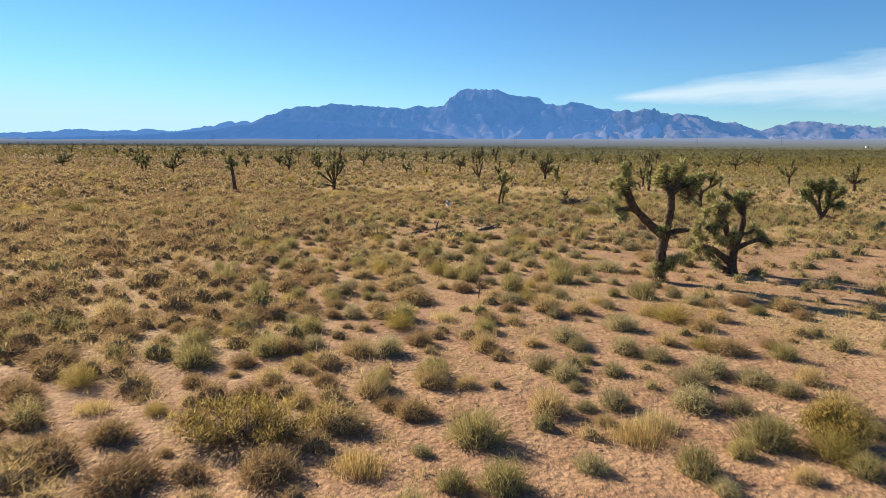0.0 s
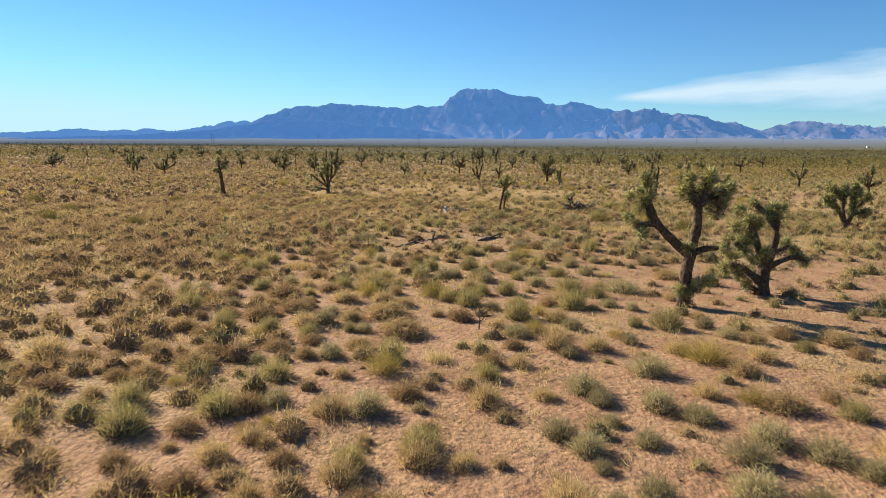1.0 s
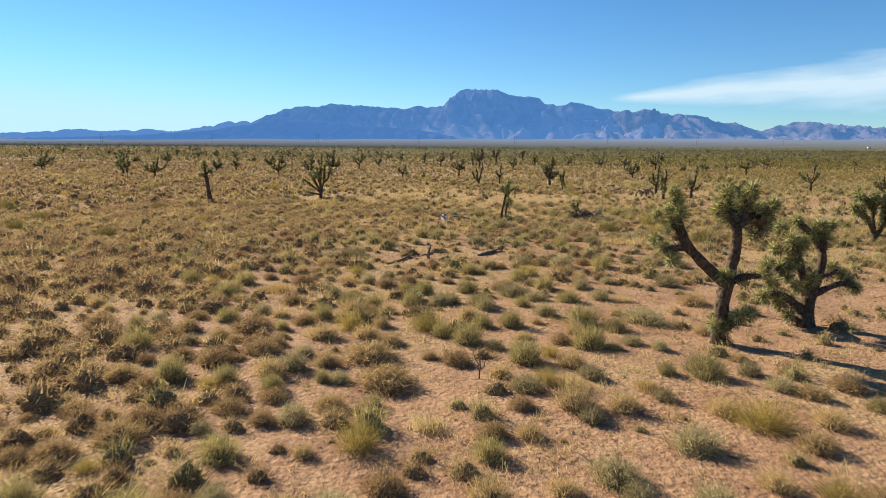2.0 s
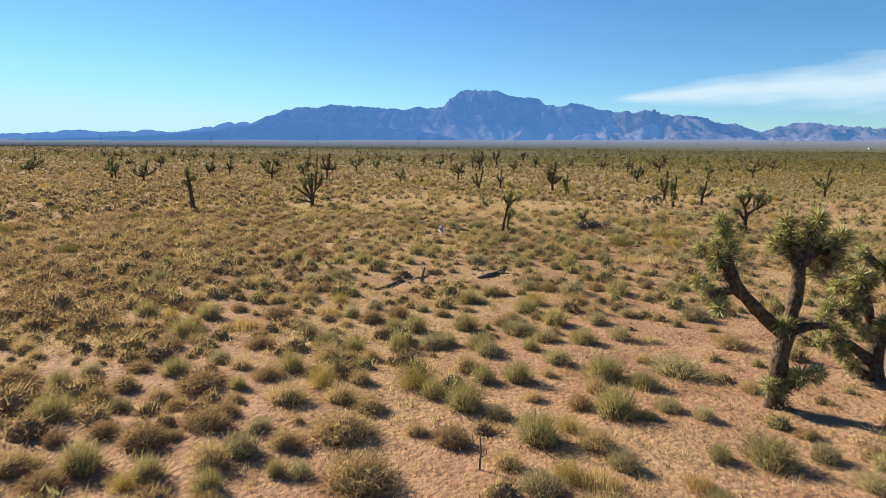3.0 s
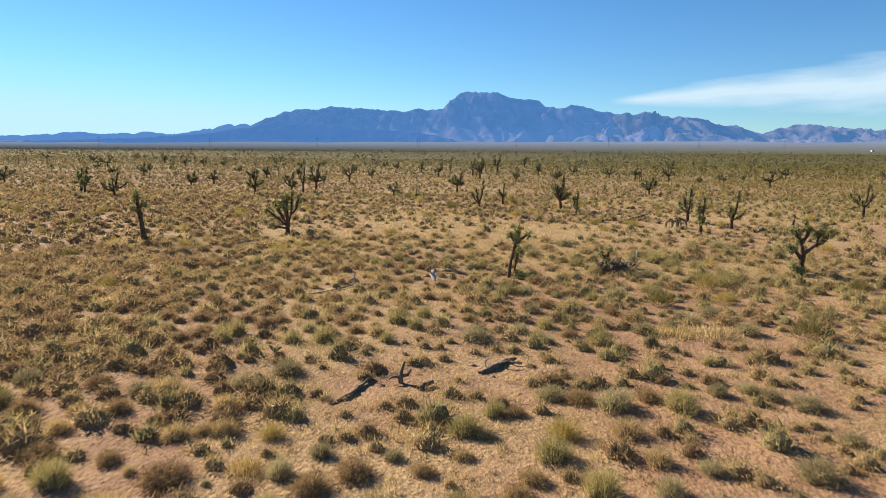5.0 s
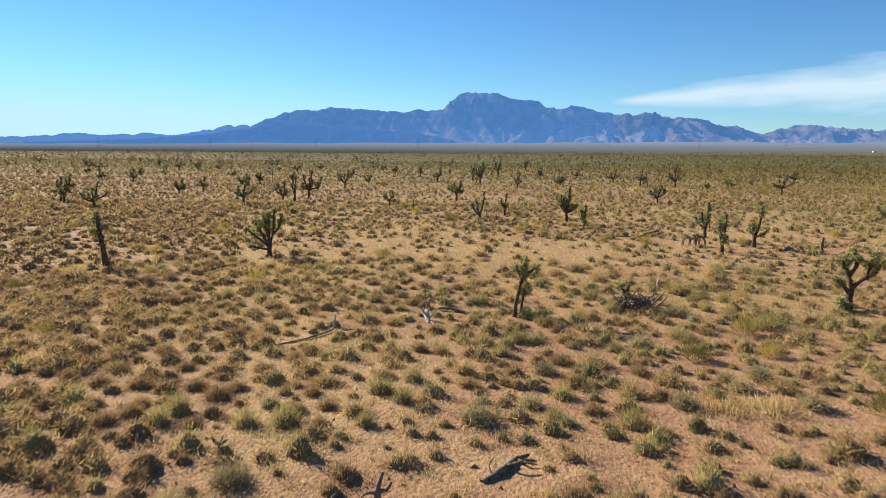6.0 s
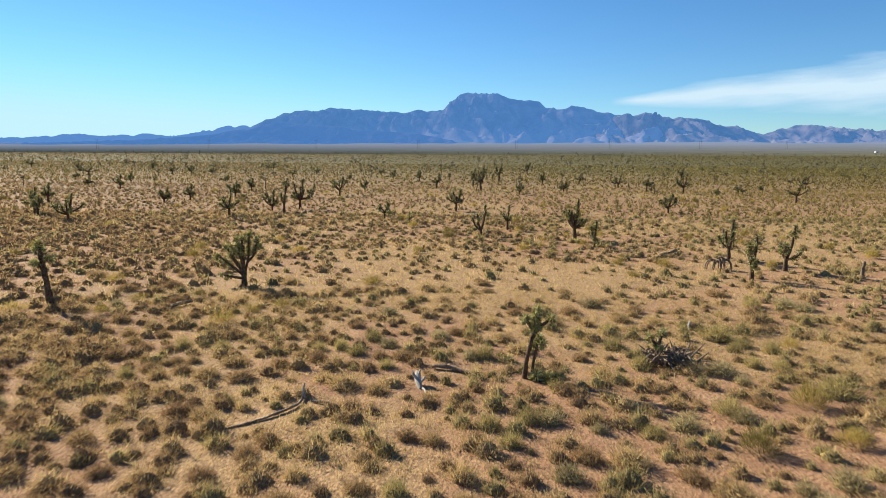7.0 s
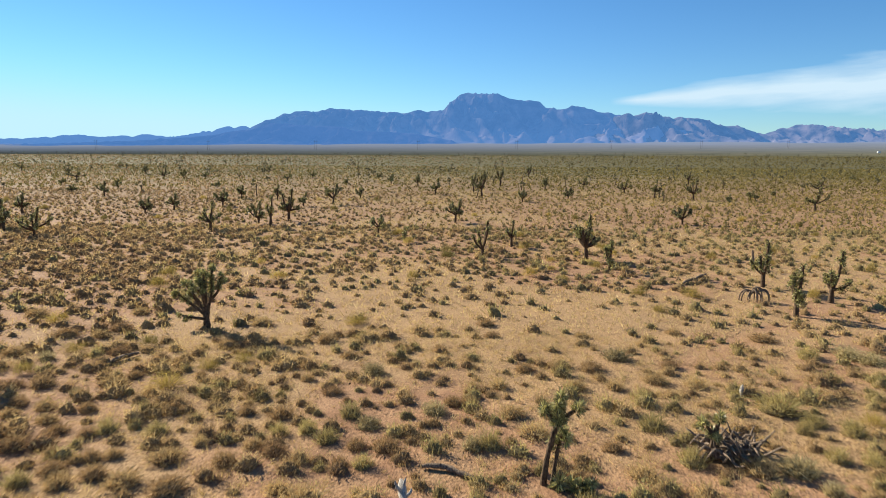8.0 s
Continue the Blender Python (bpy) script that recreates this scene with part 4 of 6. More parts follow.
DUN_THIRD = [(-3.3, 25.1, 0.29), (-4.5, 25.5, 0.25), (-0.3, 25.6, 0.36), (-6.4, 25.8, 0.35), (-3.3, 25.8, 0.2), (4.4, 25.9, 0.29), (-6.2, 26.6, 0.32),
    (-4.4, 26.7, 0.56), (-8.9, 26.8, 0.47), (-3, 27.3, 0.36), (-6.4, 27.8, 0.33), (-6.5, 29.8, 0.38), (-4, 30.1, 0.42), (-6.7, 32, 0.38),
    (3.2, 33, 0.35), (-1.1, 33.1, 0.44), (-4.3, 33.4, 0.6), (3.6, 33.7, 0.33), (-0.3, 33.8, 0.47), (1.2, 33.9, 0.32)]
DUN_FOURTH = [(-5.9, 34.2, 0.34), (-7.6, 34.4, 0.42), (2.1, 34.7, 0.27), (-9.2, 34.9, 0.45), (-4.3, 35.8, 0.29), (-9.5, 36.8, 0.42),
    (-8.1, 36.9, 0.31), (-7.1, 36.9, 0.39), (3.6, 37.2, 0.31), (5.5, 38.2, 0.45), (-11.9, 38.3, 0.38), (7.5, 38.4, 0.38), (-8.5, 38.7, 0.43),
    (-12.9, 39, 0.34), (-1.8, 43.2, 0.33), (-8, 43.3, 0.42), (-5.5, 43.3, 0.32), (-7.5, 43.9, 0.41), (-9, 44, 0.42), (-2.7, 44.3, 0.38),
    (-9, 44.6, 0.32), (-1.8, 44.6, 0.35), (-7.6, 44.7, 0.33), (6.4, 44.8, 0.41), (-5.5, 45.5, 0.46), (-2.5, 45.7, 0.32)]
DUN_FIFTH_A = [(-5.1, 46.2, 0.38), (-8.4, 46.3, 0.5), (-6.5, 46.3, 0.43), (-9.8, 46.4, 0.45), (-7.5, 46.5, 0.28), (-2.2, 46.6, 0.57),
    (13.2, 46.7, 0.59), (2.6, 46.8, 0.42), (-11.1, 46.9, 0.39), (-0.3, 47.3, 0.42), (9.7, 47.5, 0.65), (-10, 47.9, 0.48), (-4.7, 48, 0.41),
    (-7.6, 48.2, 0.42), (8.9, 48.4, 0.44), (-3.9, 49.4, 0.4), (6.2, 49.4, 0.48), (-13.6, 50.3, 0.4), (-9.3, 50.3, 0.5), (1.6, 50.4, 0.42),
    (0.8, 50.6, 0.38), (-13.3, 51.1, 0.44), (-12.1, 51.7, 0.62), (-7.2, 52.6, 0.57), (13.5, 54.1, 0.51), (-15.2, 54.5, 0.73), (-0.6, 54.7, 0.5),
    (-6.1, 55.9, 0.59), (-7.6, 56.2, 0.58), (-8.7, 56.6, 0.45)]
DUN_FIFTH_B = [(-10.2, 57, 0.48), (-9.8, 57.6, 0.29), (-5, 57.6, 0.49), (-9.4, 57.8, 0.35), (-7, 57.9, 0.65), (-8.8, 58, 0.35), (-3.6, 58.3, 0.51),
    (-12.5, 58.6, 0.55), (0.1, 58.7, 0.56), (-4.4, 58.8, 0.37), (-0.9, 58.8, 0.42), (7.9, 59.1, 0.37), (-10.5, 59.5, 0.36), (-11.8, 59.9, 0.43)]
DUN_LAST_A = [(-12.7, 60.8, 0.48), (-14.4, 61.2, 0.41), (-4.1, 61.4, 0.52), (-5.5, 61.7, 0.39), (4.7, 61.8, 0.54), (-11.8, 61.9, 0.42),
    (-13.5, 62, 0.49), (-14.8, 62.3, 0.47), (2.4, 62.9, 0.46), (3.1, 62.9, 0.43), (-2.6, 63.9, 0.45), (-16.3, 64.1, 0.55), (-15.1, 64.4, 0.58),
    (-12.2, 64.6, 0.66), (7.7, 64.8, 0.49), (-11.7, 65.5, 0.45), (-4, 65.5, 0.4), (11.4, 65.7, 0.63), (5.8, 67.2, 0.48), (8.9, 67.2, 0.68),
    (12.7, 67.7, 0.43), (-18.9, 68.3, 0.58), (-14, 68.8, 0.59), (-2.6, 68.8, 0.5), (-4.2, 71.4, 0.69), (-18.4, 71.7, 0.76), (-16.5, 71.8, 0.55),
    (19.3, 72.4, 0.77), (4.6, 72.5, 0.43), (9.6, 72.9, 0.44)]
DUN_LAST_B = [(-16.1, 73.2, 0.7), (14.9, 73.6, 0.48), (-8.6, 74.6, 0.66), (4.4, 75, 0.56), (-22.3, 75.5, 0.74), (-16.7, 76.8, 0.63)]
SAGE_AT_START = [(5, 11, 0.2), (3.2, 11.6, 0.26), (0.6, 12, 0.17), (3.6, 13.9, 0.21), (6.5, 14, 0.26), (4.2, 14.1, 0.3), (5.7, 14.2, 0.48),
    (3.6, 14.9, 0.18), (7.9, 14.9, 0.29), (6.1, 15.3, 0.41), (3.5, 15.5, 0.29), (7.5, 15.5, 0.4), (4.6, 15.8, 0.25), (3.1, 16.1, 0.33),
    (6.8, 16.1, 0.4), (4.2, 16.7, 0.19)]
SAGE_SECOND = [(-0.4, 17, 0.34), (5.9, 17, 0.34), (-2.2, 17.3, 0.26), (5.3, 17.5, 0.38), (4.2, 17.7, 0.26), (4, 18.3, 0.41), (-3.7, 18.6, 0.1),
    (5.7, 19.4, 0.4), (-3.3, 19.8, 0.2), (-1.7, 20.4, 0.34), (4.1, 20.6, 0.28), (5.9, 21.8, 0.26), (3, 22.1, 0.34), (8.7, 22.4, 0.29),
    (-1.2, 22.7, 0.27), (4.6, 23, 0.3), (-2.4, 23.4, 0.35), (8.5, 23.5, 0.3), (-2.4, 24.4, 0.25)]
SAGE_THIRD = [(6.9, 25.2, 0.23), (2.5, 25.3, 0.26), (-5.7, 25.4, 0.26), (6.3, 25.7, 0.29), (-7.5, 27.5, 0.28), (7.4, 28.4, 0.67), (-4.6, 28.6, 0.29),
    (4.4, 29, 0.37), (2.5, 29.6, 0.33), (1, 30.3, 0.37), (1.4, 30.6, 0.31), (0.1, 30.8, 0.32), (4.4, 31.1, 0.4), (-2.9, 31.3, 0.38), (6.7, 31.3, 0.35),
    (3.7, 31.9, 0.55), (6.4, 33.1, 0.35), (-1.9, 33.7, 0.36), (9.9, 33.9, 0.53)]
SAGE_FOURTH = [(7.6, 34.1, 0.32), (0.5, 34.6, 0.24), (-1.2, 34.7, 0.29), (11.7, 35.6, 0.3), (2.7, 35.8, 0.26), (6.4, 37.8, 0.62), (11.8, 37.8, 0.48),
    (-7, 38.1, 0.34), (4.7, 38.4, 0.44), (11.1, 38.5, 0.33), (9.7, 38.8, 0.33), (-4.3, 38.9, 0.39), (-10.8, 39, 0.42), (10.7, 39, 0.34),
    (-3.3, 40.1, 0.57), (5.4, 43.8, 0.33), (2.8, 43.9, 0.66), (-3.6, 44.7, 0.38), (4.5, 45.1, 0.45), (9.4, 45.2, 0.51), (13.5, 45.3, 0.56)]
SAGE_FIFTH = [(10.8, 46.2, 0.41), (11.9, 46.8, 0.47), (11.7, 47.7, 0.37), (13.1, 48.1, 0.59), (5.4, 48.3, 0.53), (7, 51.4, 0.31), (9.9, 51.8, 0.59),
    (5.5, 52.1, 0.45), (12.2, 52.6, 0.52), (-13.8, 53, 0.38), (13.8, 56.2, 0.37), (13.5, 57.6, 0.73), (3.1, 58.9, 0.44)]
SAGE_LAST = [(-0.7, 60.6, 0.54), (1.7, 61.9, 0.59), (-13.1, 63.4, 0.33), (-1.2, 66.5, 0.65), (-17, 67.8, 0.43), (22.9, 68.6, 0.69), (10.5, 68.9, 0.78),
    (22.2, 69.5, 0.85)]
GREEN_AT_START = [(1.1, 10.9, 0.24), (1.8, 10.9, 0.36), (7.3, 11.5, 0.25), (4.8, 11.6, 0.34), (5.7, 12.1, 0.22), (1.5, 12.5, 0.45), (6.3, 12.5, 0.47),
    (8.4, 13, 0.22), (-0.4, 14.9, 0.31), (0.7, 15.5, 0.36), (-4.6, 16.1, 0.47), (-3.2, 16.9, 0.38)]
GREEN_SECOND = [(8.9, 17.1, 0.31), (-5, 17.2, 0.36), (-2.6, 18.8, 0.4), (2, 19, 0.33), (10.3, 21.4, 0.27), (-2.6, 22.1, 0.28), (-3.7, 22.4, 0.29),
    (-1.6, 22.7, 0.19), (-5.1, 22.8, 0.43), (7.4, 23.3, 0.48), (6.5, 23.4, 0.24), (3.2, 24.1, 0.48), (-6.9, 24.9, 0.45)]
GREEN_THIRD = [(5.7, 25.2, 0.18), (5.1, 25.5, 0.54), (1.8, 25.8, 0.49), (1.1, 26.5, 0.32), (-7.7, 26.6, 0.31), (-3.5, 26.6, 0.21), (6.2, 27.2, 0.36),
    (-5.4, 27.6, 0.38), (2.3, 27.6, 0.32), (3.2, 27.6, 0.37), (-2.6, 28, 0.35), (5.4, 28, 0.51), (-1.3, 30.1, 0.36), (-0, 30.1, 0.36),
    (-2.1, 30.2, 0.43), (2.4, 30.2, 0.47), (3.8, 30.2, 0.27), (5.5, 30.9, 0.4), (-6.6, 31.1, 0.51), (0.4, 32, 0.4), (-0.3, 32.1, 0.37),
    (2, 32.2, 0.43), (-6.6, 33.2, 0.44), (5, 33.2, 0.44), (-8.8, 33.5, 0.45)]
GREEN_FOURTH = [(4.2, 34.8, 0.5), (2.2, 36.1, 0.49), (-10.6, 36.2, 0.31), (-10.4, 37.2, 0.4), (3, 37.2, 0.34), (8.2, 37.6, 0.53), (-3.9, 43.3, 0.39),
    (-6.5, 43.4, 0.42), (-2.8, 43.4, 0.53), (-0.5, 43.4, 0.34), (7.4, 43.8, 0.52), (5.1, 44.1, 0.34), (-6.2, 44.2, 0.5), (0.5, 45.1, 0.39),
    (-0.3, 45.9, 0.47)]
GREEN_FIFTH = [(5.7, 46, 0.42), (0.7, 47.1, 0.45), (4, 50.3, 0.44), (8.7, 51.2, 0.45), (3.4, 51.5, 0.52), (4.8, 52.1, 0.47), (12, 53.3, 0.62),
    (16.9, 55.2, 0.96), (-10.8, 56.2, 0.44), (-0.5, 57.5, 0.38), (10.3, 58.2, 0.62), (16.3, 58.2, 0.48), (15.2, 58.4, 0.41), (3.7, 59, 0.52),
    (-2, 59.3, 0.51), (-10, 59.9, 0.47), (-8.2, 59.9, 0.45), (-3.8, 59.9, 0.36)]
GREEN_LAST = [(-2.8, 60, 0.43), (17, 60.4, 0.45), (15.3, 60.6, 0.39), (9.8, 60.9, 0.69), (16, 61.3, 0.49), (-1.5, 61.5, 0.54), (15.3, 62.6, 0.94),
    (20.1, 69.3, 0.65)]
TAN_AT_START = [(6.3, 11.3, 0.19), (3.8, 13.3, 0.18), (-1.7, 13.8, 0.26), (2.9, 13.8, 0.39), (8.4, 13.9, 0.42), (-0.5, 14.5, 0.33), (1.4, 14.9, 0.24),
    (-2.6, 15, 0.32), (0.7, 15, 0.35), (8.6, 15.5, 0.33), (-2.2, 15.7, 0.27), (-0.3, 15.8, 0.14), (-1.1, 16.9, 0.4)]
TAN_SECOND = [(1.9, 17.6, 0.38), (3.1, 17.9, 0.25), (6.5, 18.1, 0.31), (-1.2, 18.9, 0.2), (2.8, 19.8, 0.26), (-8.5, 20.2, 0.52), (8.8, 20.6, 0.37),
    (6.9, 21.1, 0.33), (3.9, 21.2, 0.47), (4.9, 21.2, 0.36), (-2.9, 23, 0.36), (2.5, 23, 0.29), (4.3, 23.8, 0.41), (0.8, 24.4, 0.24)]
TAN_THIRD = [(-2.2, 25.9, 0.47), (-5.1, 26, 0.28), (-1, 26, 0.36), (3.4, 26.3, 0.23), (5, 27, 0.31), (-0.7, 27.2, 0.29), (8.8, 27.2, 0.28),
    (-3.9, 28, 0.28), (4, 28, 0.19), (1.9, 28.4, 0.37), (-9.6, 28.7, 0.23), (-1.8, 29.1, 0.45), (-1.2, 29.1, 0.26), (-0.7, 29.2, 0.28),
    (-10.3, 29.3, 0.33), (6.8, 29.4, 0.24), (-6, 30.5, 0.3), (9.8, 30.7, 0.52), (-5.6, 31.9, 0.22), (9.9, 32.4, 0.22), (-1.9, 32.5, 0.28),
    (-5.2, 33.7, 0.19)]
TAN_FOURTH = [(6.6, 34.5, 0.37), (-4.9, 35.5, 0.39), (-8, 35.8, 0.39), (-3.8, 35.8, 0.37), (6.3, 36, 0.47), (-4.3, 37.3, 0.43), (-6.4, 38.5, 0.48),
    (-0.9, 44.2, 0.43)]
TAN_FIFTH = [(8, 46.2, 0.52), (-3.2, 46.4, 0.32), (-2.1, 48, 0.4), (2.5, 48.1, 0.49), (7.4, 49.3, 0.69), (-11.1, 49.9, 0.43), (-6.2, 52.2, 0.52),
    (6.9, 52.2, 0.56), (-5.1, 53.1, 0.36), (-10.4, 53.3, 0.41), (10.3, 53.8, 0.43), (-1.9, 55.3, 0.73), (-2.8, 55.9, 0.47), (-9.5, 56.1, 0.51),
    (8.4, 57.2, 0.53), (12.3, 57.5, 0.56), (-6.3, 59, 0.31)]
TAN_LAST = [(5.3, 60.1, 0.71), (-10.1, 63.6, 0.44), (9.4, 64.9, 0.46), (4.4, 65, 0.49), (13, 65.2, 0.57)]
CREOSOTE_AT_START = [(7.1, 12, 0.4), (-4.2, 13.3, 0.2), (-6.3, 14.6, 0.31), (-2.1, 16.3, 0.15)]
CREOSOTE_SECOND = [(7.3, 17.8, 0.3), (-4.6, 18.3, 0.2), (-0.3, 19.3, 0.41), (7.4, 20.5, 0.59), (-4, 22.1, 0.24), (3.5, 22.5, 0.27), (3.9, 24.6, 0.27)]
CREOSOTE_THIRD = [(-1.6, 26.9, 0.37), (0.6, 27, 0.42), (-7.8, 33, 0.34)]
CREOSOTE_FOURTH = [(-2.6, 35.6, 0.33), (4.7, 36, 0.47)]
CREOSOTE_LAST = [(-9.8, 64.4, 0.75), (-8.9, 66.9, 0.53), (-7.6, 67.9, 0.52), (-16.5, 69.2, 0.57), (-20.5, 74.4, 0.72), (-3.2, 75.2, 0.77),
    (15.7, 78.7, 0.54), (19.4, 82.9, 0.8), (15.8, 83.6, 0.69)]
STRAW_AT_START = [(-0.3, 11.4, 0.4), (4.2, 12.7, 0.43), (4.7, 13.2, 0.35), (-5.4, 13.4, 0.31)]
STRAW_SECOND = [(0.9, 20.1, 0.32), (4, 22.3, 0.35), (5.7, 22.4, 0.28)]
STRAW_THIRD = [(7.5, 31.2, 0.31), (-5.1, 32.2, 0.52), (-2.7, 33.9, 0.46)]
STRAW_FOURTH = [(10.6, 45.1, 0.85), (12.1, 45.1, 0.85)]


def stems(r, tall, blades, width, erect=0.0, ragged=0.12, foot=0.4):
    """A soft plant of very fine stems, one metre in half-width. erect: 0 for a dome of twigs that point outwards, 1 for a sheaf of upright stems."""
    a = r.uniform(0, 2 * np.pi, blades)
    lobes = 1 + 0.13 * np.sin(2 * a + r.uniform(0, 6.28)) + 0.10 * np.sin(5 * a + r.uniform(0, 6.28)) + 0.07 * np.sin(9 * a + r.uniform(0, 6.28))
    up = r.uniform(0.0, 1.0, blades) ** (0.75 - 0.35 * erect)
    flat = np.sqrt(np.clip(1 - up * up, 0, 1)) * lobes
    reach = r.uniform(0.62, 1.0, blades) + ragged * r.normal(size=blades)
    tip = np.stack([np.cos(a) * flat * reach, np.sin(a) * flat * reach, np.maximum(up * tall * reach, 0.03)], 1)
    tip += r.normal(0, 0.035, (blades, 3))
    near = tip * r.uniform(0.55, 0.9, blades)[:, None] + r.normal(0, 0.10, (blades, 3))
    low = np.stack([tip[:, 0] * (foot + 0.4 * r.random(blades)), tip[:, 1] * (foot + 0.4 * r.random(blades)), tip[:, 2] * 0.25 * r.random(blades)], 1)
    root = np.where((r.random(blades) < erect)[:, None], low, near)
    root[:, 2] = np.maximum(root[:, 2], 0.0)
    tip[:, 2] = np.maximum(tip[:, 2], 0.03)
    d = tip - root
    s = np.cross(d, r.normal(size=(blades, 3)))
    s *= (width * r.uniform(0.5, 1.5, blades) / (np.linalg.norm(s, axis=1) + 1e-9))[:, None]
    return np.stack([root + s, root - s, tip], 1).reshape(-1, 3)


def hair(r, tall, blades, width, name, mat, tint, erect=0.0, ragged=0.12, foot=0.4):
    co = stems(r, tall, blades, width, erect, ragged, foot)
    return fast_mesh(name, co, np.arange(blades * 3).reshape(-1, 3), mat, np.repeat(np.clip(tint + r.normal(0, 0.10, blades), 0, 1), 3))


r = np.random.default_rng(11)
def shrub_shapes(r, fine):
    """The foliage of each kind of shrub: fine for those that the flight passes close by, coarser farther on."""
    n, w = (0.9, 0.95) if fine else (0.45, 1.4)
    return {
        "dun": [hair(r, 0.78, int(1500 * n), 0.0125 * w, "twigs", DUN, t, 0.18, 0.06) for t in (0.1, 0.25, 0.4, 0.55, 0.7, 0.3)],
        "sage": [hair(r, 0.92, int(1400 * n), 0.012 * w, "twigs", SAGE, t, 0.28, 0.07) for t in (0.2, 0.45, 0.7, 0.9)],
        "green": [hair(r, 1.12, int(1400 * n), 0.0105 * w, "stems", GREEN, t, 0.45, 0.08, 0.4) for t in (0.2, 0.45, 0.6, 0.85)],
        "tan": [hair(r, 0.92, int(1350 * n), 0.0105 * w, "twigs", DUN, t, 0.35, 0.11) for t in (0.65, 0.8, 0.95, 1.0)],
        "creosote": [hair(r, 1.0, int(1900 * n), 0.0065 * w, "foliage", CREOSOTE_FAR_SHADE, t, 0.25, 0.2, 0.2) for t in (0.7, 0.85, 1.0)],
        "straw": [hair(r, 0.6, int(1300 * n), 0.009 * w, "stems", STRAW, t, 0.8, 0.2, 0.7) for t in (0.2, 0.5, 0.8)],
    }


CLOSE, FARTHER = shrub_shapes(r, True), shrub_shapes(r, False)
LOOSE = [single(r, 1, 1.0, 520, 0.011, t, CREOSOTE_FAR_SHADE, "foliage", 0.3) for t in (0.4, 0.7, 1.0)]


def heart_mesh(mat, tint, tall, size):
    one = np.zeros(1)
    co, tri, t = hearts(r, one, one, one, one + 1, one + tall, one + tint, 12, (0.0, 0.25, 0.5, 0.75, 0.92), size)
    return fast_mesh("heart", co, tri, mat, t, True)


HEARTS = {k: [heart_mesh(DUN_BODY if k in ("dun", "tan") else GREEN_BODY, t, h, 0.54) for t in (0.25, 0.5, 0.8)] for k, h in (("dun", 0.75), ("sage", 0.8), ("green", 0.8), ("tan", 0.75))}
WORDS = {"dun": ("low rounded grey-brown desert shrub on red sand", "grey-brown desert shrubs"), "sage": ("grey-green twiggy sage shrub on red sand", "sage shrubs"),
         "green": ("upright yellow-green broom-like desert shrub on sand", "green desert shrubs"), "tan": ("tan dry twiggy desert shrub on red sand", "tan desert shrubs"),
         "creosote": ("loose yellow-green creosote bush with thin stems", "creosote bushes"), "straw": ("golden mound of dry feathery straw grass", "straw mounds")}
NAMES = {"dun": "desert_shrub", "sage": "sage_shrub", "green": "broom_shrub", "tan": "dry_shrub", "creosote": "creosote_bush", "straw": "straw_mound"}
taken = [(8.8, 26.1, 0.4), (12.3, 28.2, 0.5), (5.3, 56.6, 0.5), (2.0, 22.9, 0.2), (3.3, 41.0, 1.0), (0.3, 39.4, 0.5), (-1.0, 38.8, 0.8), (-4.7, 51.5, 0.6), (-3.9, 52.2, 0.6), (-3.2, 53.4, 0.6), (0.9, 55.3, 0.7), (2.3, 57.0, 0.8), (11.9, 58.8, 1.3)]
for kind, spots in (("dun", DUN_AT_START + DUN_SECOND_A + DUN_SECOND_B + DUN_THIRD + DUN_FOURTH + DUN_FIFTH_A + DUN_FIFTH_B + DUN_LAST_A + DUN_LAST_B),
                    ("sage", SAGE_AT_START + SAGE_SECOND + SAGE_THIRD + SAGE_FOURTH + SAGE_FIFTH + SAGE_LAST),
                    ("green", GREEN_AT_START + GREEN_SECOND + GREEN_THIRD + GREEN_FOURTH + GREEN_FIFTH + GREEN_LAST),
                    ("tan", TAN_AT_START + TAN_SECOND + TAN_THIRD + TAN_FOURTH + TAN_FIFTH + TAN_LAST),
                    ("creosote", CREOSOTE_AT_START + CREOSOTE_SECOND + CREOSOTE_THIRD + CREOSOTE_FOURTH + CREOSOTE_LAST),
                    ("straw", STRAW_AT_START + STRAW_SECOND + STRAW_THIRD + STRAW_FOURTH)):
    label, group = WORDS[kind]
    for x, y, size in spots:
        size *= 1.40 if y < 32 else 1.30
        taken.append((x, y, size))
        ob = tagged(new(NAMES[kind]), label, "shrub" if kind != "straw" else "grass", group)
        ob.matrix_basis = Matrix.LocRotScale((x, y, float(ground(x, y)) - 0.01), Euler((0, 0, r.uniform(0, 6.28))), (size * r.uniform(0.92, 1.1), size * r.uniform(0.92, 1.1), min(size, 0.30 + 0.4 * size) * r.uniform(0.85, 1.15)))
        shapes = (CLOSE if y < 42 else FARTHER)[kind]
        child("foliage", shapes[int(r.integers(len(shapes)))], ob)
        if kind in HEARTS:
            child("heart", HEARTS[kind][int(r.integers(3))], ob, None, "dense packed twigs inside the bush")


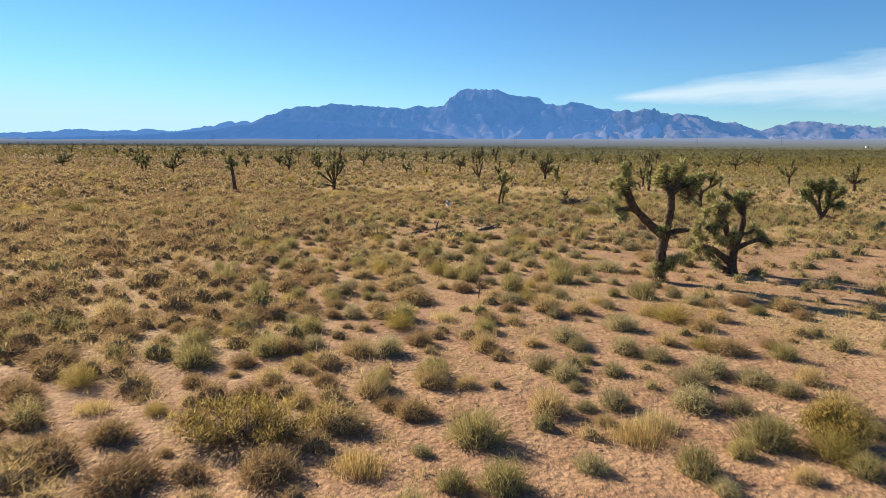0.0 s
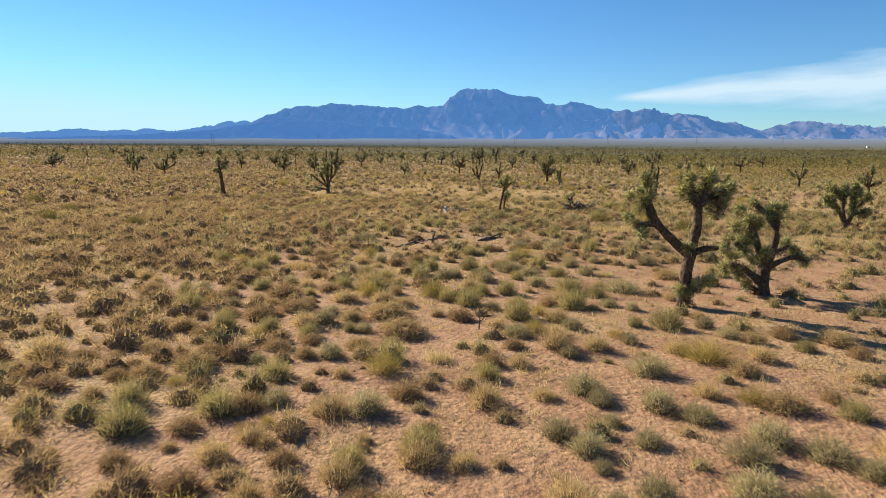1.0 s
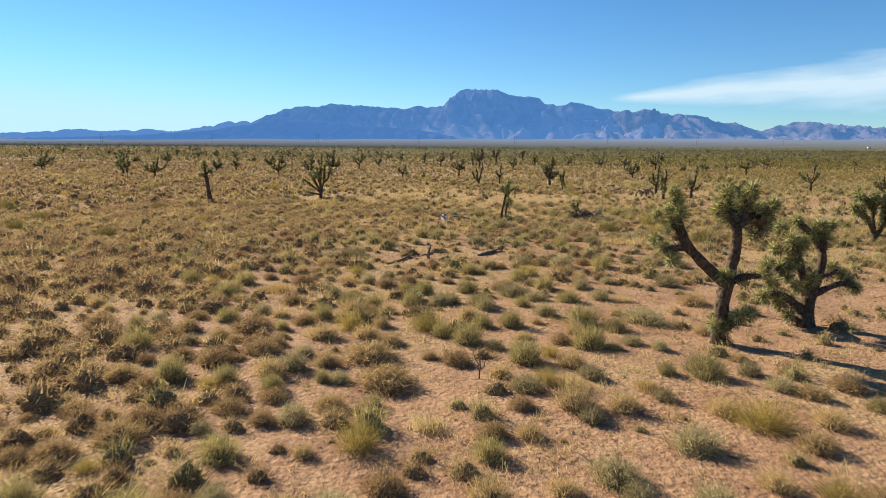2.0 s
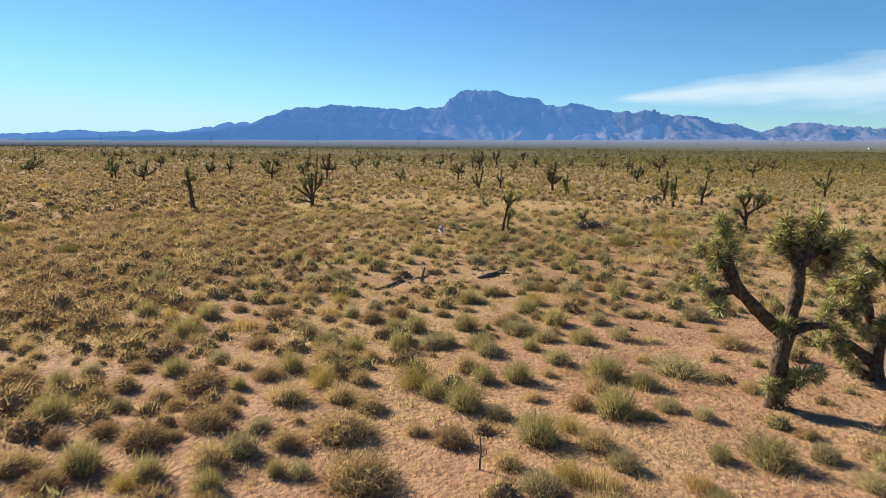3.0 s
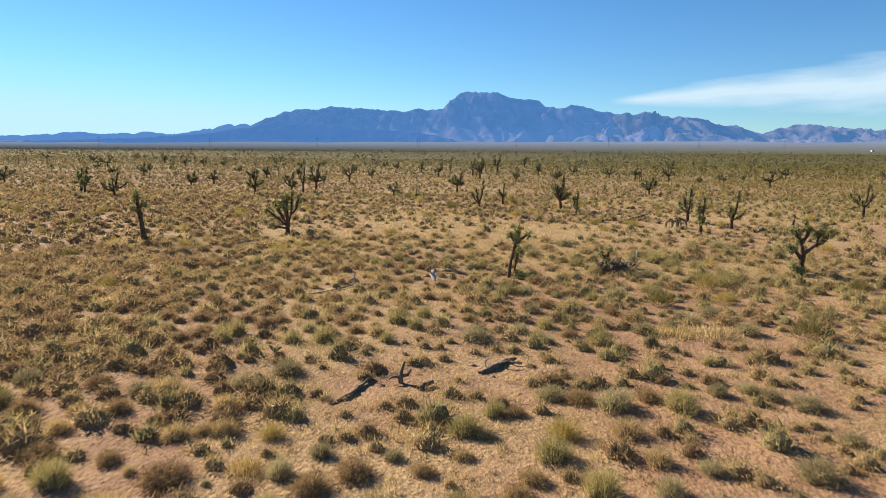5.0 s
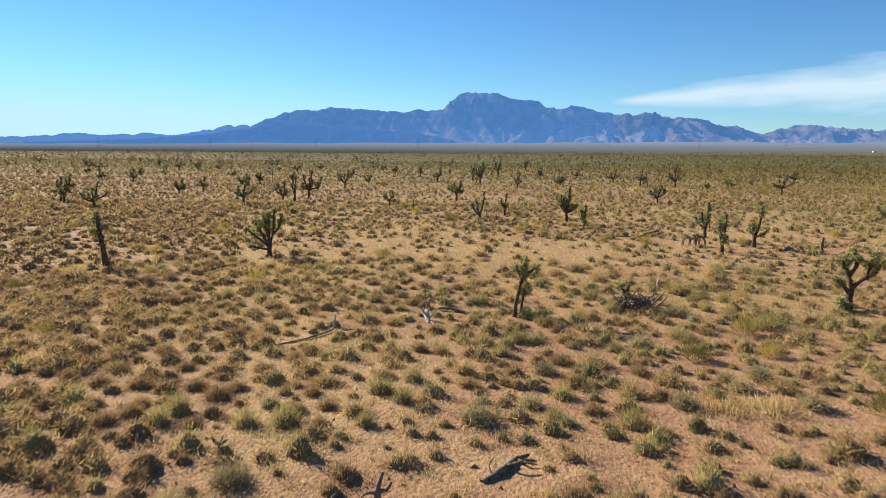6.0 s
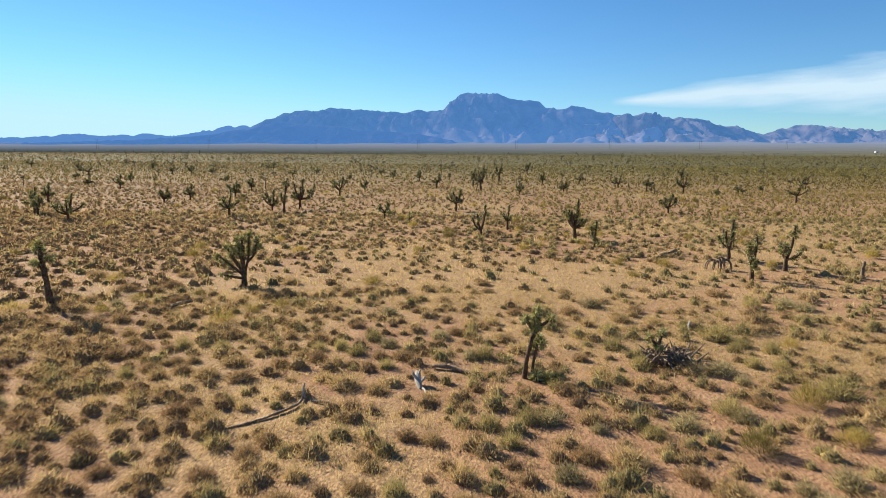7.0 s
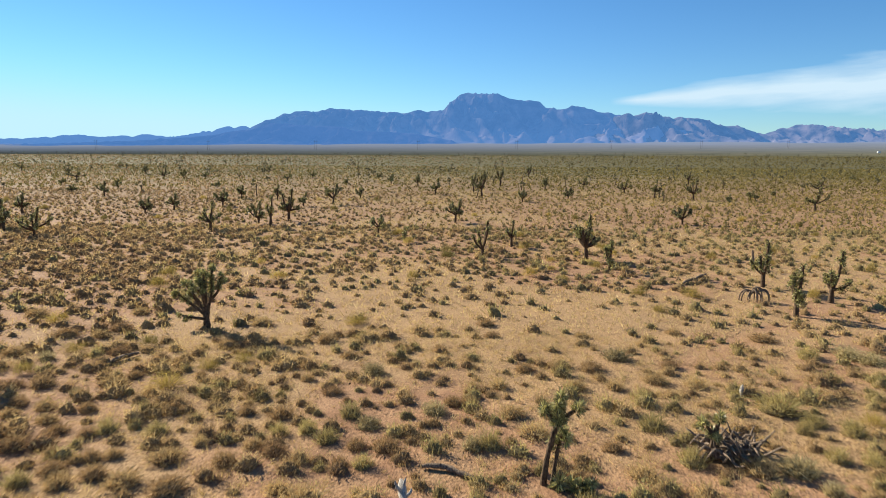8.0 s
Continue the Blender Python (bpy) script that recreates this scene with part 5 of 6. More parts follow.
def sprawling_bush(x, y, width, depth, height, label, seed):
    """A wide feathery bush: many thin arching stems from a broad foot, golden leaf sprays on their ends, brown dead twigs below."""
    r = np.random.default_rng(seed)
    bush = thing("golden_bush", x, y, label, "shrub", "golden bushes")
    lines, sprays = [], []
    for k in range(46):
        a, out = r.uniform(0, 6.28), math.sqrt(r.uniform(0.02, 1.0))
        ex, ey, ez = math.cos(a) * out * width, math.sin(a) * out * depth, height * (1.05 - 0.62 * out * out) * r.uniform(0.7, 1.08)
        fx, fy = ex * r.uniform(0.25, 0.5), ey * r.uniform(0.25, 0.5)
        lines.append(([(fx, fy, -0.03), ((fx + ex) * 0.5, (fy + ey) * 0.5, ez * 0.62), (ex, ey, ez)], [0.014, 0.010, 0.005]))
        sprays.append((ex, ey, ez, (ex - fx) * 0.5, (ey - fy) * 0.5, ez * 0.5))
    child("woody_base", limb_mesh("woody_base", lines, DEAD, 4, 0.05, seed, 0.3), bush, None, "thin brown stems")
    n, at = 90, np.repeat(np.array(sprays), 90, 0)
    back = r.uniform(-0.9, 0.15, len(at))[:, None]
    root = at[:, :3] + at[:, 3:] * back + r.normal(0, 0.075, (len(at), 3))
    tip = root + r.normal(0, 0.045, (len(at), 3)) + [0.0, 0.0, 0.06]
    root[:, 2], tip[:, 2] = np.maximum(root[:, 2], 0.01), np.maximum(tip[:, 2], 0.02)
    s = np.cross(tip - root, r.normal(size=(len(at), 3)))
    s *= 0.0075 / (np.linalg.norm(s, axis=1)[:, None] + 1e-9)
    co = np.stack([root + s, root - s, tip], 1).reshape(-1, 3)
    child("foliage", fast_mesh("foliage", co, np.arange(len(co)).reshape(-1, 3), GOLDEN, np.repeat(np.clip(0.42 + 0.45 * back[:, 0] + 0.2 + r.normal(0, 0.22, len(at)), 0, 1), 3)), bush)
    twigs = stems(r, height * 0.5, 1100, 0.008, 0.2, 0.1) * [width * 0.85, depth * 0.85, 1.0]
    child("dead_wood", fast_mesh("dead_wood", twigs, np.arange(len(twigs)).reshape(-1, 3), SHAG, np.repeat(r.random(1100), 3)), bush, None, "tangled brown dead twigs under the leaves")


for x, y, width, depth, height, seed in [(-2.3, 12.5, 1.35, 0.8, 0.62, 31), (7.6, 12.7, 0.6, 0.5, 0.6, 33)]:
    taken.append((x, y, width * 0.8))
    sprawling_bush(x, y, width, depth, height, "sprawling golden feathery bush with brown dead twigs below", seed)

for _ in range(170):
    y = r.uniform(44, 170)
    x = r.uniform(-0.72, 0.45) * y
    if math.hypot((x - 6) / 18, (y - 77) / 10) < 1 or math.hypot(x, y - 20) < 22:
        continue
    if min(math.hypot(x - a, y - b) - c for a, b, c in taken) < 0.7:
        continue
    size = r.uniform(0.5, 0.95)
    taken.append((x, y, size))
    ob = tagged(new("creosote_bush"), "larger loose olive creosote bush standing in dry grass", "shrub", "creosote bushes")
    ob.matrix_basis = Matrix.LocRotScale((x, y, float(ground(x, y)) - 0.01), Euler((0, 0, r.uniform(0, 6.28))), (size, size, size * r.uniform(0.8, 1.1)))
    child("foliage", LOOSE[int(r.integers(3))], ob)
taken = np.array(taken)


def scatter(r, cell, y0, y1, keep, margin=6.0):
    """Jittered places in the stretch of plain between two depths, thinned by keep(x, y)."""
    w = 0.74 * y1 + margin
    gx, gy = np.arange(-w, w, cell), np.arange(y0, y1, cell)
    x, y = [a.ravel() for a in np.meshgrid(gx, gy)]
    x = x + r.uniform(-0.48, 0.48, x.size) * cell
    y = y + r.uniform(-0.48, 0.48, y.size) * cell
    ok = r.random(x.size) < keep(x, y)
    ok &= np.abs(x - 1.5) < 0.72 * np.maximum(y - 2, 0) + (margin - 3) * r.uniform(0.0, 2.0, x.size)
    if y0 < 0:
        ok &= y > r.uniform(3, 9, x.size)
    x, y = x[ok], y[ok]
    if y0 < 110:
        d = np.hypot(x[:, None] - taken[None, :, 0], y[:, None] - taken[None, :, 1]) - taken[None, :, 2] * 0.9
        ok = d.min(1) > 0.22
        x, y = x[ok], y[ok]
    return x, y


def thick(x, y):
    return np.clip(0.92 + 0.35 * np.clip(x / (0.4 * np.maximum(y, 12)), 0, 1) * np.clip((y - 90) / 40, 0, 1) + 0.2 * (x < 0) * np.clip((34 - y) / 10, 0, 1) + 0.18 * np.clip(-x / (0.3 * np.maximum(y, 8)), 0, 1) * np.clip((y - 55) / 15, 0, 1) + 0.22 * np.exp(-((y - 54) / 14) ** 2) + 1.3 * (fbm(x / 6, y / 6, 40, 3) - 0.5) + 0.36 * np.clip(-x / (0.5 * np.maximum(y, 8)), -0.5, 0), 0.2, 1.0) * (1 - 0.24 * np.clip(-x / (0.4 * np.maximum(y, 8)), 0, 1))


def stuff(name, places, mat, blades, width, size, ratio, label, seed, upright=0.1, bias=0.0, heart=True, leafy=0.55):
    r = np.random.default_rng(seed)
    x, y = places
    drift = np.clip((x - 2) / (0.35 * np.maximum(y, 12)), -0.9, 1)
    bias = bias + np.where(drift > 0, 0.28, 0.13) * drift
    rad = np.clip(r.normal(size, size * 0.32, x.size), size * 0.4, size * 2.0)
    rad = rad * (1 + 0.22 * np.clip((y - 36) / 12, 0, 1) * (y < 125))
    rad = rad * (1 + 0.22 * np.clip(-x / (0.5 * np.maximum(y, 8)), 0, 1))
    co, tri, tint = brush(r, x, y, ground(x, y) - 0.01, rad, rad * ratio * r.uniform(0.8, 1.2, x.size), blades, width, np.clip(r.beta(1.6, 1.6, x.size) + bias, 0, 1), upright, leafy=0.0 if mat is STRAW else leafy)
    whole = len(tri)
    if heart and mat is not STRAW and y.max() < 205:
        shape = (7, (0.0, 0.34, 0.74)) if blades > 100 else (5, (0.0, 0.5)) if y.max() < 130 else (4, (0.0, 0.55), 0.44)
        c2, t2, k2 = hearts(r, x, y, ground(x, y), rad, rad * ratio, np.clip(r.beta(1.6, 1.6, x.size) + bias, 0, 1), *shape)
        co, tri, tint = np.concatenate([co, c2]), np.concatenate([tri, t2 + len(co)]), np.concatenate([tint, k2])
    ob = new(name, fast_mesh(name, co, tri, mat, tint, False, DUN_BODY if mat is DUN or mat is STRAW else GREEN_BODY, whole))
    ob.data.polygons.foreach_set("use_smooth", np.arange(len(tri)) >= whole)
    return tagged(ob, label, "shrubs" if "straw" not in name else "grass", kind="stuff")


def beside(x, y):
    """Whether a place lies in the stretch that the flight passes nearest."""
    return np.hypot(x - 1.5, np.maximum(y - 38, 0)) < 36


# cell, blades, blade width and half-width of the plants: middling shrubs, then small tufts, then the brush farther off
BANDS = [(-6, 76, 0.62, 0, 0, 0.335), (-6, 76, 0.50, 0, 0, 0.13), (-6, 122, 0.92, 0, 0, 0.39), (122, 200, 1.22, 10, 0.060, 0.44), (200, 420, 1.9, 6, 0.16, 0.62), (420, 900, 4.0, 4, 0.40, 0.95)]


def westward(x, y):
    """The brush stands thicker west of the flight."""
    return np.clip(0.45 - (x - 1.0) / (0.55 * np.maximum(y - 2, 8)), 0.22 + 0.55 * np.clip((y - 34) / 10, 0, 1), 1.0)


def field(name, x, y, mat, body, size, tall, shapes, label, seed, bias=0.0):
    """Many small plants joined into one: each a turned and scaled copy of one of a few shapes, over a dark heart."""
    r = np.random.default_rng(seed)
    n, blades = len(x), len(shapes[0]) // 3
    west = np.clip(-x / (0.4 * np.maximum(y, 8)), 0, 1)
    size = size * (1 + 0.10 * (x < 1) * (y < 26) + 0.42 * np.clip((y - 20) / 18, 0, 1)) * (1 + 0.28 * west)
    rad = np.clip(r.normal(size, size * 0.3, n), size * 0.45, size * 1.8)
    high = rad * tall * r.uniform(0.8, 1.2, n)
    z, turn, pick = ground(x, y) - 0.01, r.uniform(0, 6.28, n), r.integers(0, len(shapes), n)
    form = np.asarray(shapes)[pick]
    c, q = np.cos(turn)[:, None], np.sin(turn)[:, None]
    co = np.stack([(form[..., 0] * c - form[..., 1] * q) * rad[:, None] + x[:, None], (form[..., 0] * q + form[..., 1] * c) * rad[:, None] + y[:, None], form[..., 2] * high[:, None] + z[:, None]], -1).reshape(-1, 3)
    hue = np.clip(r.beta(1.6, 1.6, n) + bias - 0.12 * west, 0, 1)
    tri, tint = np.arange(len(co)).reshape(-1, 3), np.repeat(hue, blades * 3)
    whole = len(tri)
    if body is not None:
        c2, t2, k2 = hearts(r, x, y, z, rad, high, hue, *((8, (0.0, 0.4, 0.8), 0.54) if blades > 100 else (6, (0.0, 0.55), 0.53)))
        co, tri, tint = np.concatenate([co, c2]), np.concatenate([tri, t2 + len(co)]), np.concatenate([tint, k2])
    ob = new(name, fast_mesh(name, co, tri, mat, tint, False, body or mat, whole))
    ob.data.polygons.foreach_set("use_smooth", np.arange(len(tri)) >= whole)
    return tagged(ob, label, "shrubs", kind="stuff")


r = np.random.default_rng(58)
DOMES = [stems(r, 1.0, 160, 0.024, 0.2, 0.07) for _ in range(6)]
SHEAVES = [stems(r, 1.0, 140, 0.025, 0.35, 0.08) for _ in range(6)]
FINE_DOMES = [stems(r, 1.0, 360, 0.013, 0.15, 0.06) for _ in range(5)]
FINE_SHEAVES = [stems(r, 1.0, 360, 0.0125, 0.3, 0.08) for _ in range(5)]
FAR_DOMES = [stems(r, 1.0, 38, 0.057, 0.25, 0.06) for _ in range(6)]
FAR_SHEAVES = [stems(r, 1.0, 38, 0.052, 0.4, 0.08) for _ in range(6)]
TUFTS = [stems(r, 1.0, 18, 0.06, 0.7, 0.15) for _ in range(8)]
for i, (y0, y1, cell, blades, width, size) in enumerate(BANDS):
    if i == 0:
        share = lambda x, y: np.clip(1.15 * thick(x, y), 0, 1) * (1 - 0.2 * np.clip((y - 34) / 6, 0, 1) - 0.25 * np.clip((y - 60) / 10, 0, 1)) * westward(x, y) * (1 - 0.45 * golden(x, y) * (x > -2)) * beside(x, y)
    elif i == 1:
        share = lambda x, y: (0.6 - 0.2 * np.clip((y - 58) / 12, 0, 1)) * thick(x, y) * beside(x, y)
    else:
        share = lambda x, y: (0.76 + 0.24 * np.clip((y - 78) / 15, 0, 1) + 0.15 * np.clip(-x / (0.4 * np.maximum(y, 8)), 0, 1)) * thick(x, y) * (1 - 0.7 * golden(x, y) * np.where(x < -0.2 * y, 0.35, 1.0)) * ~beside(x, y)
    x, y = scatter(np.random.default_rng(60 + i), cell, y0, y1, share)
    far = max(i - 2, 0)
    g = np.random.default_rng(70 + i).random(x.size) < 0.13 + 0.26 * np.clip(x / (0.4 * np.maximum(y, 10)), -0.8, 1) + 0.3 * (fbm(x / 16, y / 16, 90, 2) - 0.4) + 0.08 * np.clip((y - 34) / 30, 0, 1) + 0.25 * np.clip(x / (0.4 * np.maximum(y, 10)), 0, 1) * (y > 90) + (0.5 if y0 > 190 else 0.1 if y0 > 100 else 0)
    if i == 0:                                           # the plants that the flight starts over are finer
        near = y < 21
        for lot, mat, body, shapes, words, tall in ((near & ~g, DUN, DUN_BODY, FINE_DOMES, "low grey-brown desert brush covering the plain", 0.85), (near & g, GREEN, GREEN_BODY, FINE_SHEAVES, "yellow-green desert brush scattered over the plain", 1.05)):
            field("grey_brush" if mat is DUN else "green_brush", x[lot], y[lot], mat, body, size, tall, shapes, words, 100 + len(words), 0.05 if mat is DUN else 0.0)
        x, y, g = x[~near], y[~near], g[~near]
    if i < 3:
        tufts = i == 1
        field("dry_tufts" if tufts else "grey_brush", x[~g], y[~g], DUN, None if tufts else DUN_BODY, size, 0.85, (DOMES, TUFTS, FAR_DOMES)[i],
              "tiny dry tufts between the shrubs" if tufts else "low grey-brown desert brush covering the plain", 80 + i, 0.2 if tufts else 0.05)
        field("green_tufts" if tufts else "green_brush", x[g], y[g], GREEN, None if tufts else GREEN_BODY, size, 1.05, (SHEAVES, TUFTS, FAR_SHEAVES)[i],
              "yellow-green desert brush scattered over the plain", 90 + i)
        continue
    # far brush takes darker tints in place of the shade between its twigs
    stuff("grey_brush", (x[~g], y[~g]), DUN, blades, width, size, 0.85 if y1 < 500 else 0.4, "low grey-brown desert brush covering the plain", 80 + i, 0.2, -0.2 * far, True, 0.4)
    stuff("green_brush", (x[g], y[g]), GREEN if i < 3 else CREOSOTE_FAR_SHADE, blades, width, size * 1.05, 1.0 if y1 < 500 else 0.4, "yellow-green desert brush scattered over the plain", 90 + i, 0.6, -0.2 * far, True, 0.4)

r = np.random.default_rng(66)
gx, gy = [a.ravel() for a in np.meshgrid(np.arange(-80, 80, 0.9), np.arange(-40, 122, 0.9))]
gx, gy = gx + r.uniform(-0.4, 0.4, gx.size), gy + r.uniform(-0.4, 0.4, gy.size)
outside = np.abs(gx - 1.5) > np.where(gy < 6, -99, 0.72 * np.maximum(gy - 2, 0) + 6 * r.random(gx.size))
falloff = np.exp(-np.maximum(np.hypot(gx - 1.5, gy - 20) - 30, 0) / 22)
ok = outside & (r.random(gx.size) < falloff * thick(gx, gy) * np.clip(0.62 - 0.04 * (gx - 1.0), 0.3, 1.0) * (1 - 0.4 * golden(gx, gy)))
gx, gy = gx[ok], gy[ok]
g = r.random(gx.size) < 0.25
stuff("grey_brush", (gx[~g], gy[~g]), DUN, 12, 0.05, 0.40, 0.85, "low grey-brown desert brush covering the plain", 87, 0.1)
stuff("green_brush", (gx[g], gy[g]), GREEN, 12, 0.05, 0.40, 1.0, "yellow-green desert brush scattered over the plain", 97, 0.5)

GRASS = [(-6, 76, 0.43, 30, 0.0055, 0.36), (-6, 122, 0.58, 10, 0.018, 0.38), (122, 200, 0.9, 8, 0.036, 0.36), (200, 420, 3.0, 5, 0.12, 0.6)]
for i, (y0, y1, cell, blades, width, size) in enumerate(GRASS):
    places = scatter(np.random.default_rng(110 + i), cell, y0, y1, lambda x, y: golden(x, y) * (beside(x, y) if i == 0 else ~beside(x, y)))
    stuff("straw_grass", places, STRAW, blades, width, size, 0.7, "dry golden straw grass between the shrubs", 120 + i, 0.5)

# short dry stubble on the open sand
r = np.random.default_rng(140)
x, y = scatter(r, 0.30, 7, 40, lambda x, y: (0.15 + 0.75 * np.clip(1.6 * golden(x, y), 0, 1)) * (np.abs(x - 1.0) < 0.5 * y + 3))
stuff("straw_stubble", (x, y), STRAW, 9, 0.005, 0.17, 0.55, "short pale straw stubble on the red sand", 141, 0.7)

# ---------------------------------------------------------------- litter on the sand
r = np.random.default_rng(150)
n = 30000
y = 5 + 66 * np.sqrt(r.random(n))
x = 1.5 + r.uniform(-1, 1, n) * (0.74 * y + 4)
z = ground(x, y) + 0.05 * (vnoise(x / 0.45, y / 0.45, 21) - 0.5)
a, ln = r.uniform(0, 6.28, n), r.gamma(2.0, 0.012, n) + 0.012
along_way = np.stack([np.cos(a), np.sin(a), r.normal(0, 0.15, n)], 1) * ln[:, None]
across = np.stack([-np.sin(a), np.cos(a), r.uniform(0.2, 1.2, n)], 1) * (ln * r.uniform(0.15, 0.6, n))[:, None]
mid = np.stack([x, y, z + 0.012], 1)
co = np.stack([mid - along_way, mid + along_way, mid + across], 1).reshape(-1, 3)
litter = new("ground_litter", fast_mesh("ground_litter", co, np.arange(n * 3).reshape(-1, 3), LITTER, np.repeat(r.random(n), 3)))
tagged(litter, "dry twigs, stalks and stone chips strewn over the sand", "litter", kind="stuff")

# ---------------------------------------------------------------- dead wood
def log(name, line, radii, mat, label, branches=(), sides=9, category="log", seed=0):
    """A fallen or standing dead trunk. Knots are x, y and height over the ground."""
    x0, y0 = line[0][0], line[0][1]
    ob = thing(name, x0, y0, label, category, "dead wood")
    z0 = ob.matrix_basis.translation.z

    def local(p):
        return (p[0] - x0, p[1] - y0, p[2] + float(ground(p[0], p[1])) - z0)
    child("trunk", limb_mesh("trunk", [([local(p) for p in line], radii)], mat, sides, 0.26, seed), ob)
    for k, (pts, rad) in enumerate(branches):
        child("branch", limb_mesh("branch", [([local(p) for p in pts], rad)], mat, 7, 0.15, seed + k + 1), ob)
    return ob


log("fallen_log", [(2.75, 40.3, 0.02), (3.2, 40.7, 0.06), (3.6, 41.3, 0.05), (4.05, 41.6, 0.09)], [0.06, 0.10, 0.085, 0.04], DEAD, "dark decaying fallen log in dry grass",
    [([(3.4, 41.0, 0.08), (3.65, 40.9, 0.2), (3.9, 41.0, 0.26)], [0.05, 0.04, 0.02]), ([(3.0, 40.6, 0.06), (2.95, 40.9, 0.15), (3.1, 41.2, 0.2)], [0.04, 0.03, 0.015]), ([(3.7, 41.4, 0.05), (3.9, 41.15, 0.1), (4.2, 41.1, 0.05)], [0.045, 0.035, 0.02])], seed=1)
log("tree_stump", [(0.3, 39.5, -0.05), (0.32, 39.5, 0.3), (0.42, 39.6, 0.62)], [0.09, 0.07, 0.035], DEAD, "weathered forked stump of a dead yucca",
    [([(0.33, 39.5, 0.2), (0.52, 39.5, 0.25), (0.62, 39.55, 0.4)], [0.06, 0.05, 0.035]), ([(0.3, 39.5, 0.15), (0.1, 39.45, 0.2), (-0.05, 39.4, 0.12)], [0.05, 0.04, 0.02])], category="stump", seed=5)
log("fallen_branch", [(-1.5, 37.6, 0.0), (-1.1, 38.2, 0.07), (-0.9, 38.9, 0.04), (-0.6, 39.7, 0.1)], [0.04, 0.07, 0.06, 0.035], DEAD, "crumbling fallen limb half buried in straw",
    [([(0.9, 38.9, 0.05), (1.3, 39.3, 0.12)], [0.08, 0.06])], category="branch", seed=8)
log("fallen_log", [(-5.3, 51.05, 0.02), (-4.28, 51.92, 0.05), (-3.74, 52.45, 0.07), (-3.22, 53.2, 0.08), (-3.2, 53.9, 0.10)], [0.025, 0.038, 0.042, 0.045, 0.035], GREY_LOG, "long weathered grey fallen trunk half sunk in straw",
    [([(-2.73, 53.5, 0.05), (-2.2, 53.35, 0.08), (-1.7, 53.1, 0.03)], [0.05, 0.05, 0.03])], seed=12)
log("snag", [(-3.15, 53.95, -0.05), (-3.2, 53.95, 0.25), (-3.14, 53.98, 0.55)], [0.055, 0.045, 0.025], BLEACHED, "short bleached white snag", category="stump", seed=15)
log("bleached_log", [(1.02, 55.1, 0.0), (0.96, 55.35, 0.10), (0.88, 55.7, 0.34), (0.84, 55.85, 0.47)], [0.05, 0.11, 0.13, 0.05], BLEACHED, "sun-bleached splintered yucca stump leaning on sand",
    [([(0.92, 55.5, 0.25), (0.76, 55.5, 0.42), (0.70, 55.55, 0.58)], [0.06, 0.05, 0.015]), ([(0.95, 55.4, 0.15), (1.14, 55.4, 0.30), (1.18, 55.45, 0.40)], [0.06, 0.05, 0.02]),
     ([(0.9, 55.6, 0.3), (0.97, 55.65, 0.5), (1.0, 55.7, 0.60)], [0.05, 0.04, 0.012]), ([(1.05, 55.2, 0.02), (1.2, 54.9, 0.05), (1.25, 54.6, 0.03)], [0.05, 0.04, 0.02])], category="stump", seed=18)
log("fallen_log", [(1.4, 57.3, 0.1), (2.0, 57.3, 0.12), (2.6, 57.0, 0.10), (3.1, 56.7, 0.1)], [0.05, 0.09, 0.09, 0.05], DEAD, "dark fallen trunk lying beside shrubs", seed=21)
pile = [([(10.6, 58.4, 0.05), (11.4, 58.6, 0.22), (12.2, 59.0, 0.2), (13.0, 58.8, 0.06)], [0.07, 0.09, 0.08, 0.05])]
r = np.random.default_rng(33)
for k in range(80):
    ax_, ay_ = 11.3 + r.uniform(-0.3, 1.3), 58.7 + r.uniform(-0.6, 0.7)
    an = r.uniform(0, 6.28)
    ln = r.uniform(0.4, 1.05)
    pile.append(([(ax_, ay_, r.uniform(0.03, 0.45)), (ax_ + math.cos(an) * ln * 0.5, ay_ + math.sin(an) * ln * 0.5, r.uniform(0.1, 0.65)),
                  (ax_ + math.cos(an) * ln, ay_ + math.sin(an) * ln, r.uniform(0.02, 1.0))], [0.06, 0.045, 0.015]))
log("fallen_tree", pile[0][0], pile[0][1], DEAD, "tangle of dark dead limbs of a fallen yucca", pile[1:], category="dead tree", seed=34)
near_tree("joshua_tree", 11.0, 58.5, "young Joshua tree shoot beside a fallen trunk", [
    ([(0, 0), (0.05, 0.6), (0.12, 1.0)], 0.0, 0.09, 0.08), ([(0.12, 1.0), (0.2, 1.35)], 0.0, 0.08, 0.06), ([(0.1, 0.9), (-0.15, 1.15)], 0.1, 0.06, 0.05)], 208, 2, 0.85)
log("bleached_stump", [(14.5, 64.0, -0.05), (14.5, 64.1, 0.22), (14.6, 64.2, 0.42)], [0.08, 0.08, 0.06], BLEACHED, "short split bleached stump beside shrubs", category="stump", seed=40)
log("fallen_log", [(20.0, 86.8, 0.1), (20.8, 87.4, 0.25), (21.6, 88.0, 0.3), (22.5, 88.6, 0.5)], [0.10, 0.13, 0.12, 0.06], DEAD, "fallen dead yucca limb on pale straw",
    [([(21.2, 87.8, 0.3), (21.6, 87.4, 0.15)], [0.08, 0.05])], seed=44)
arch = []
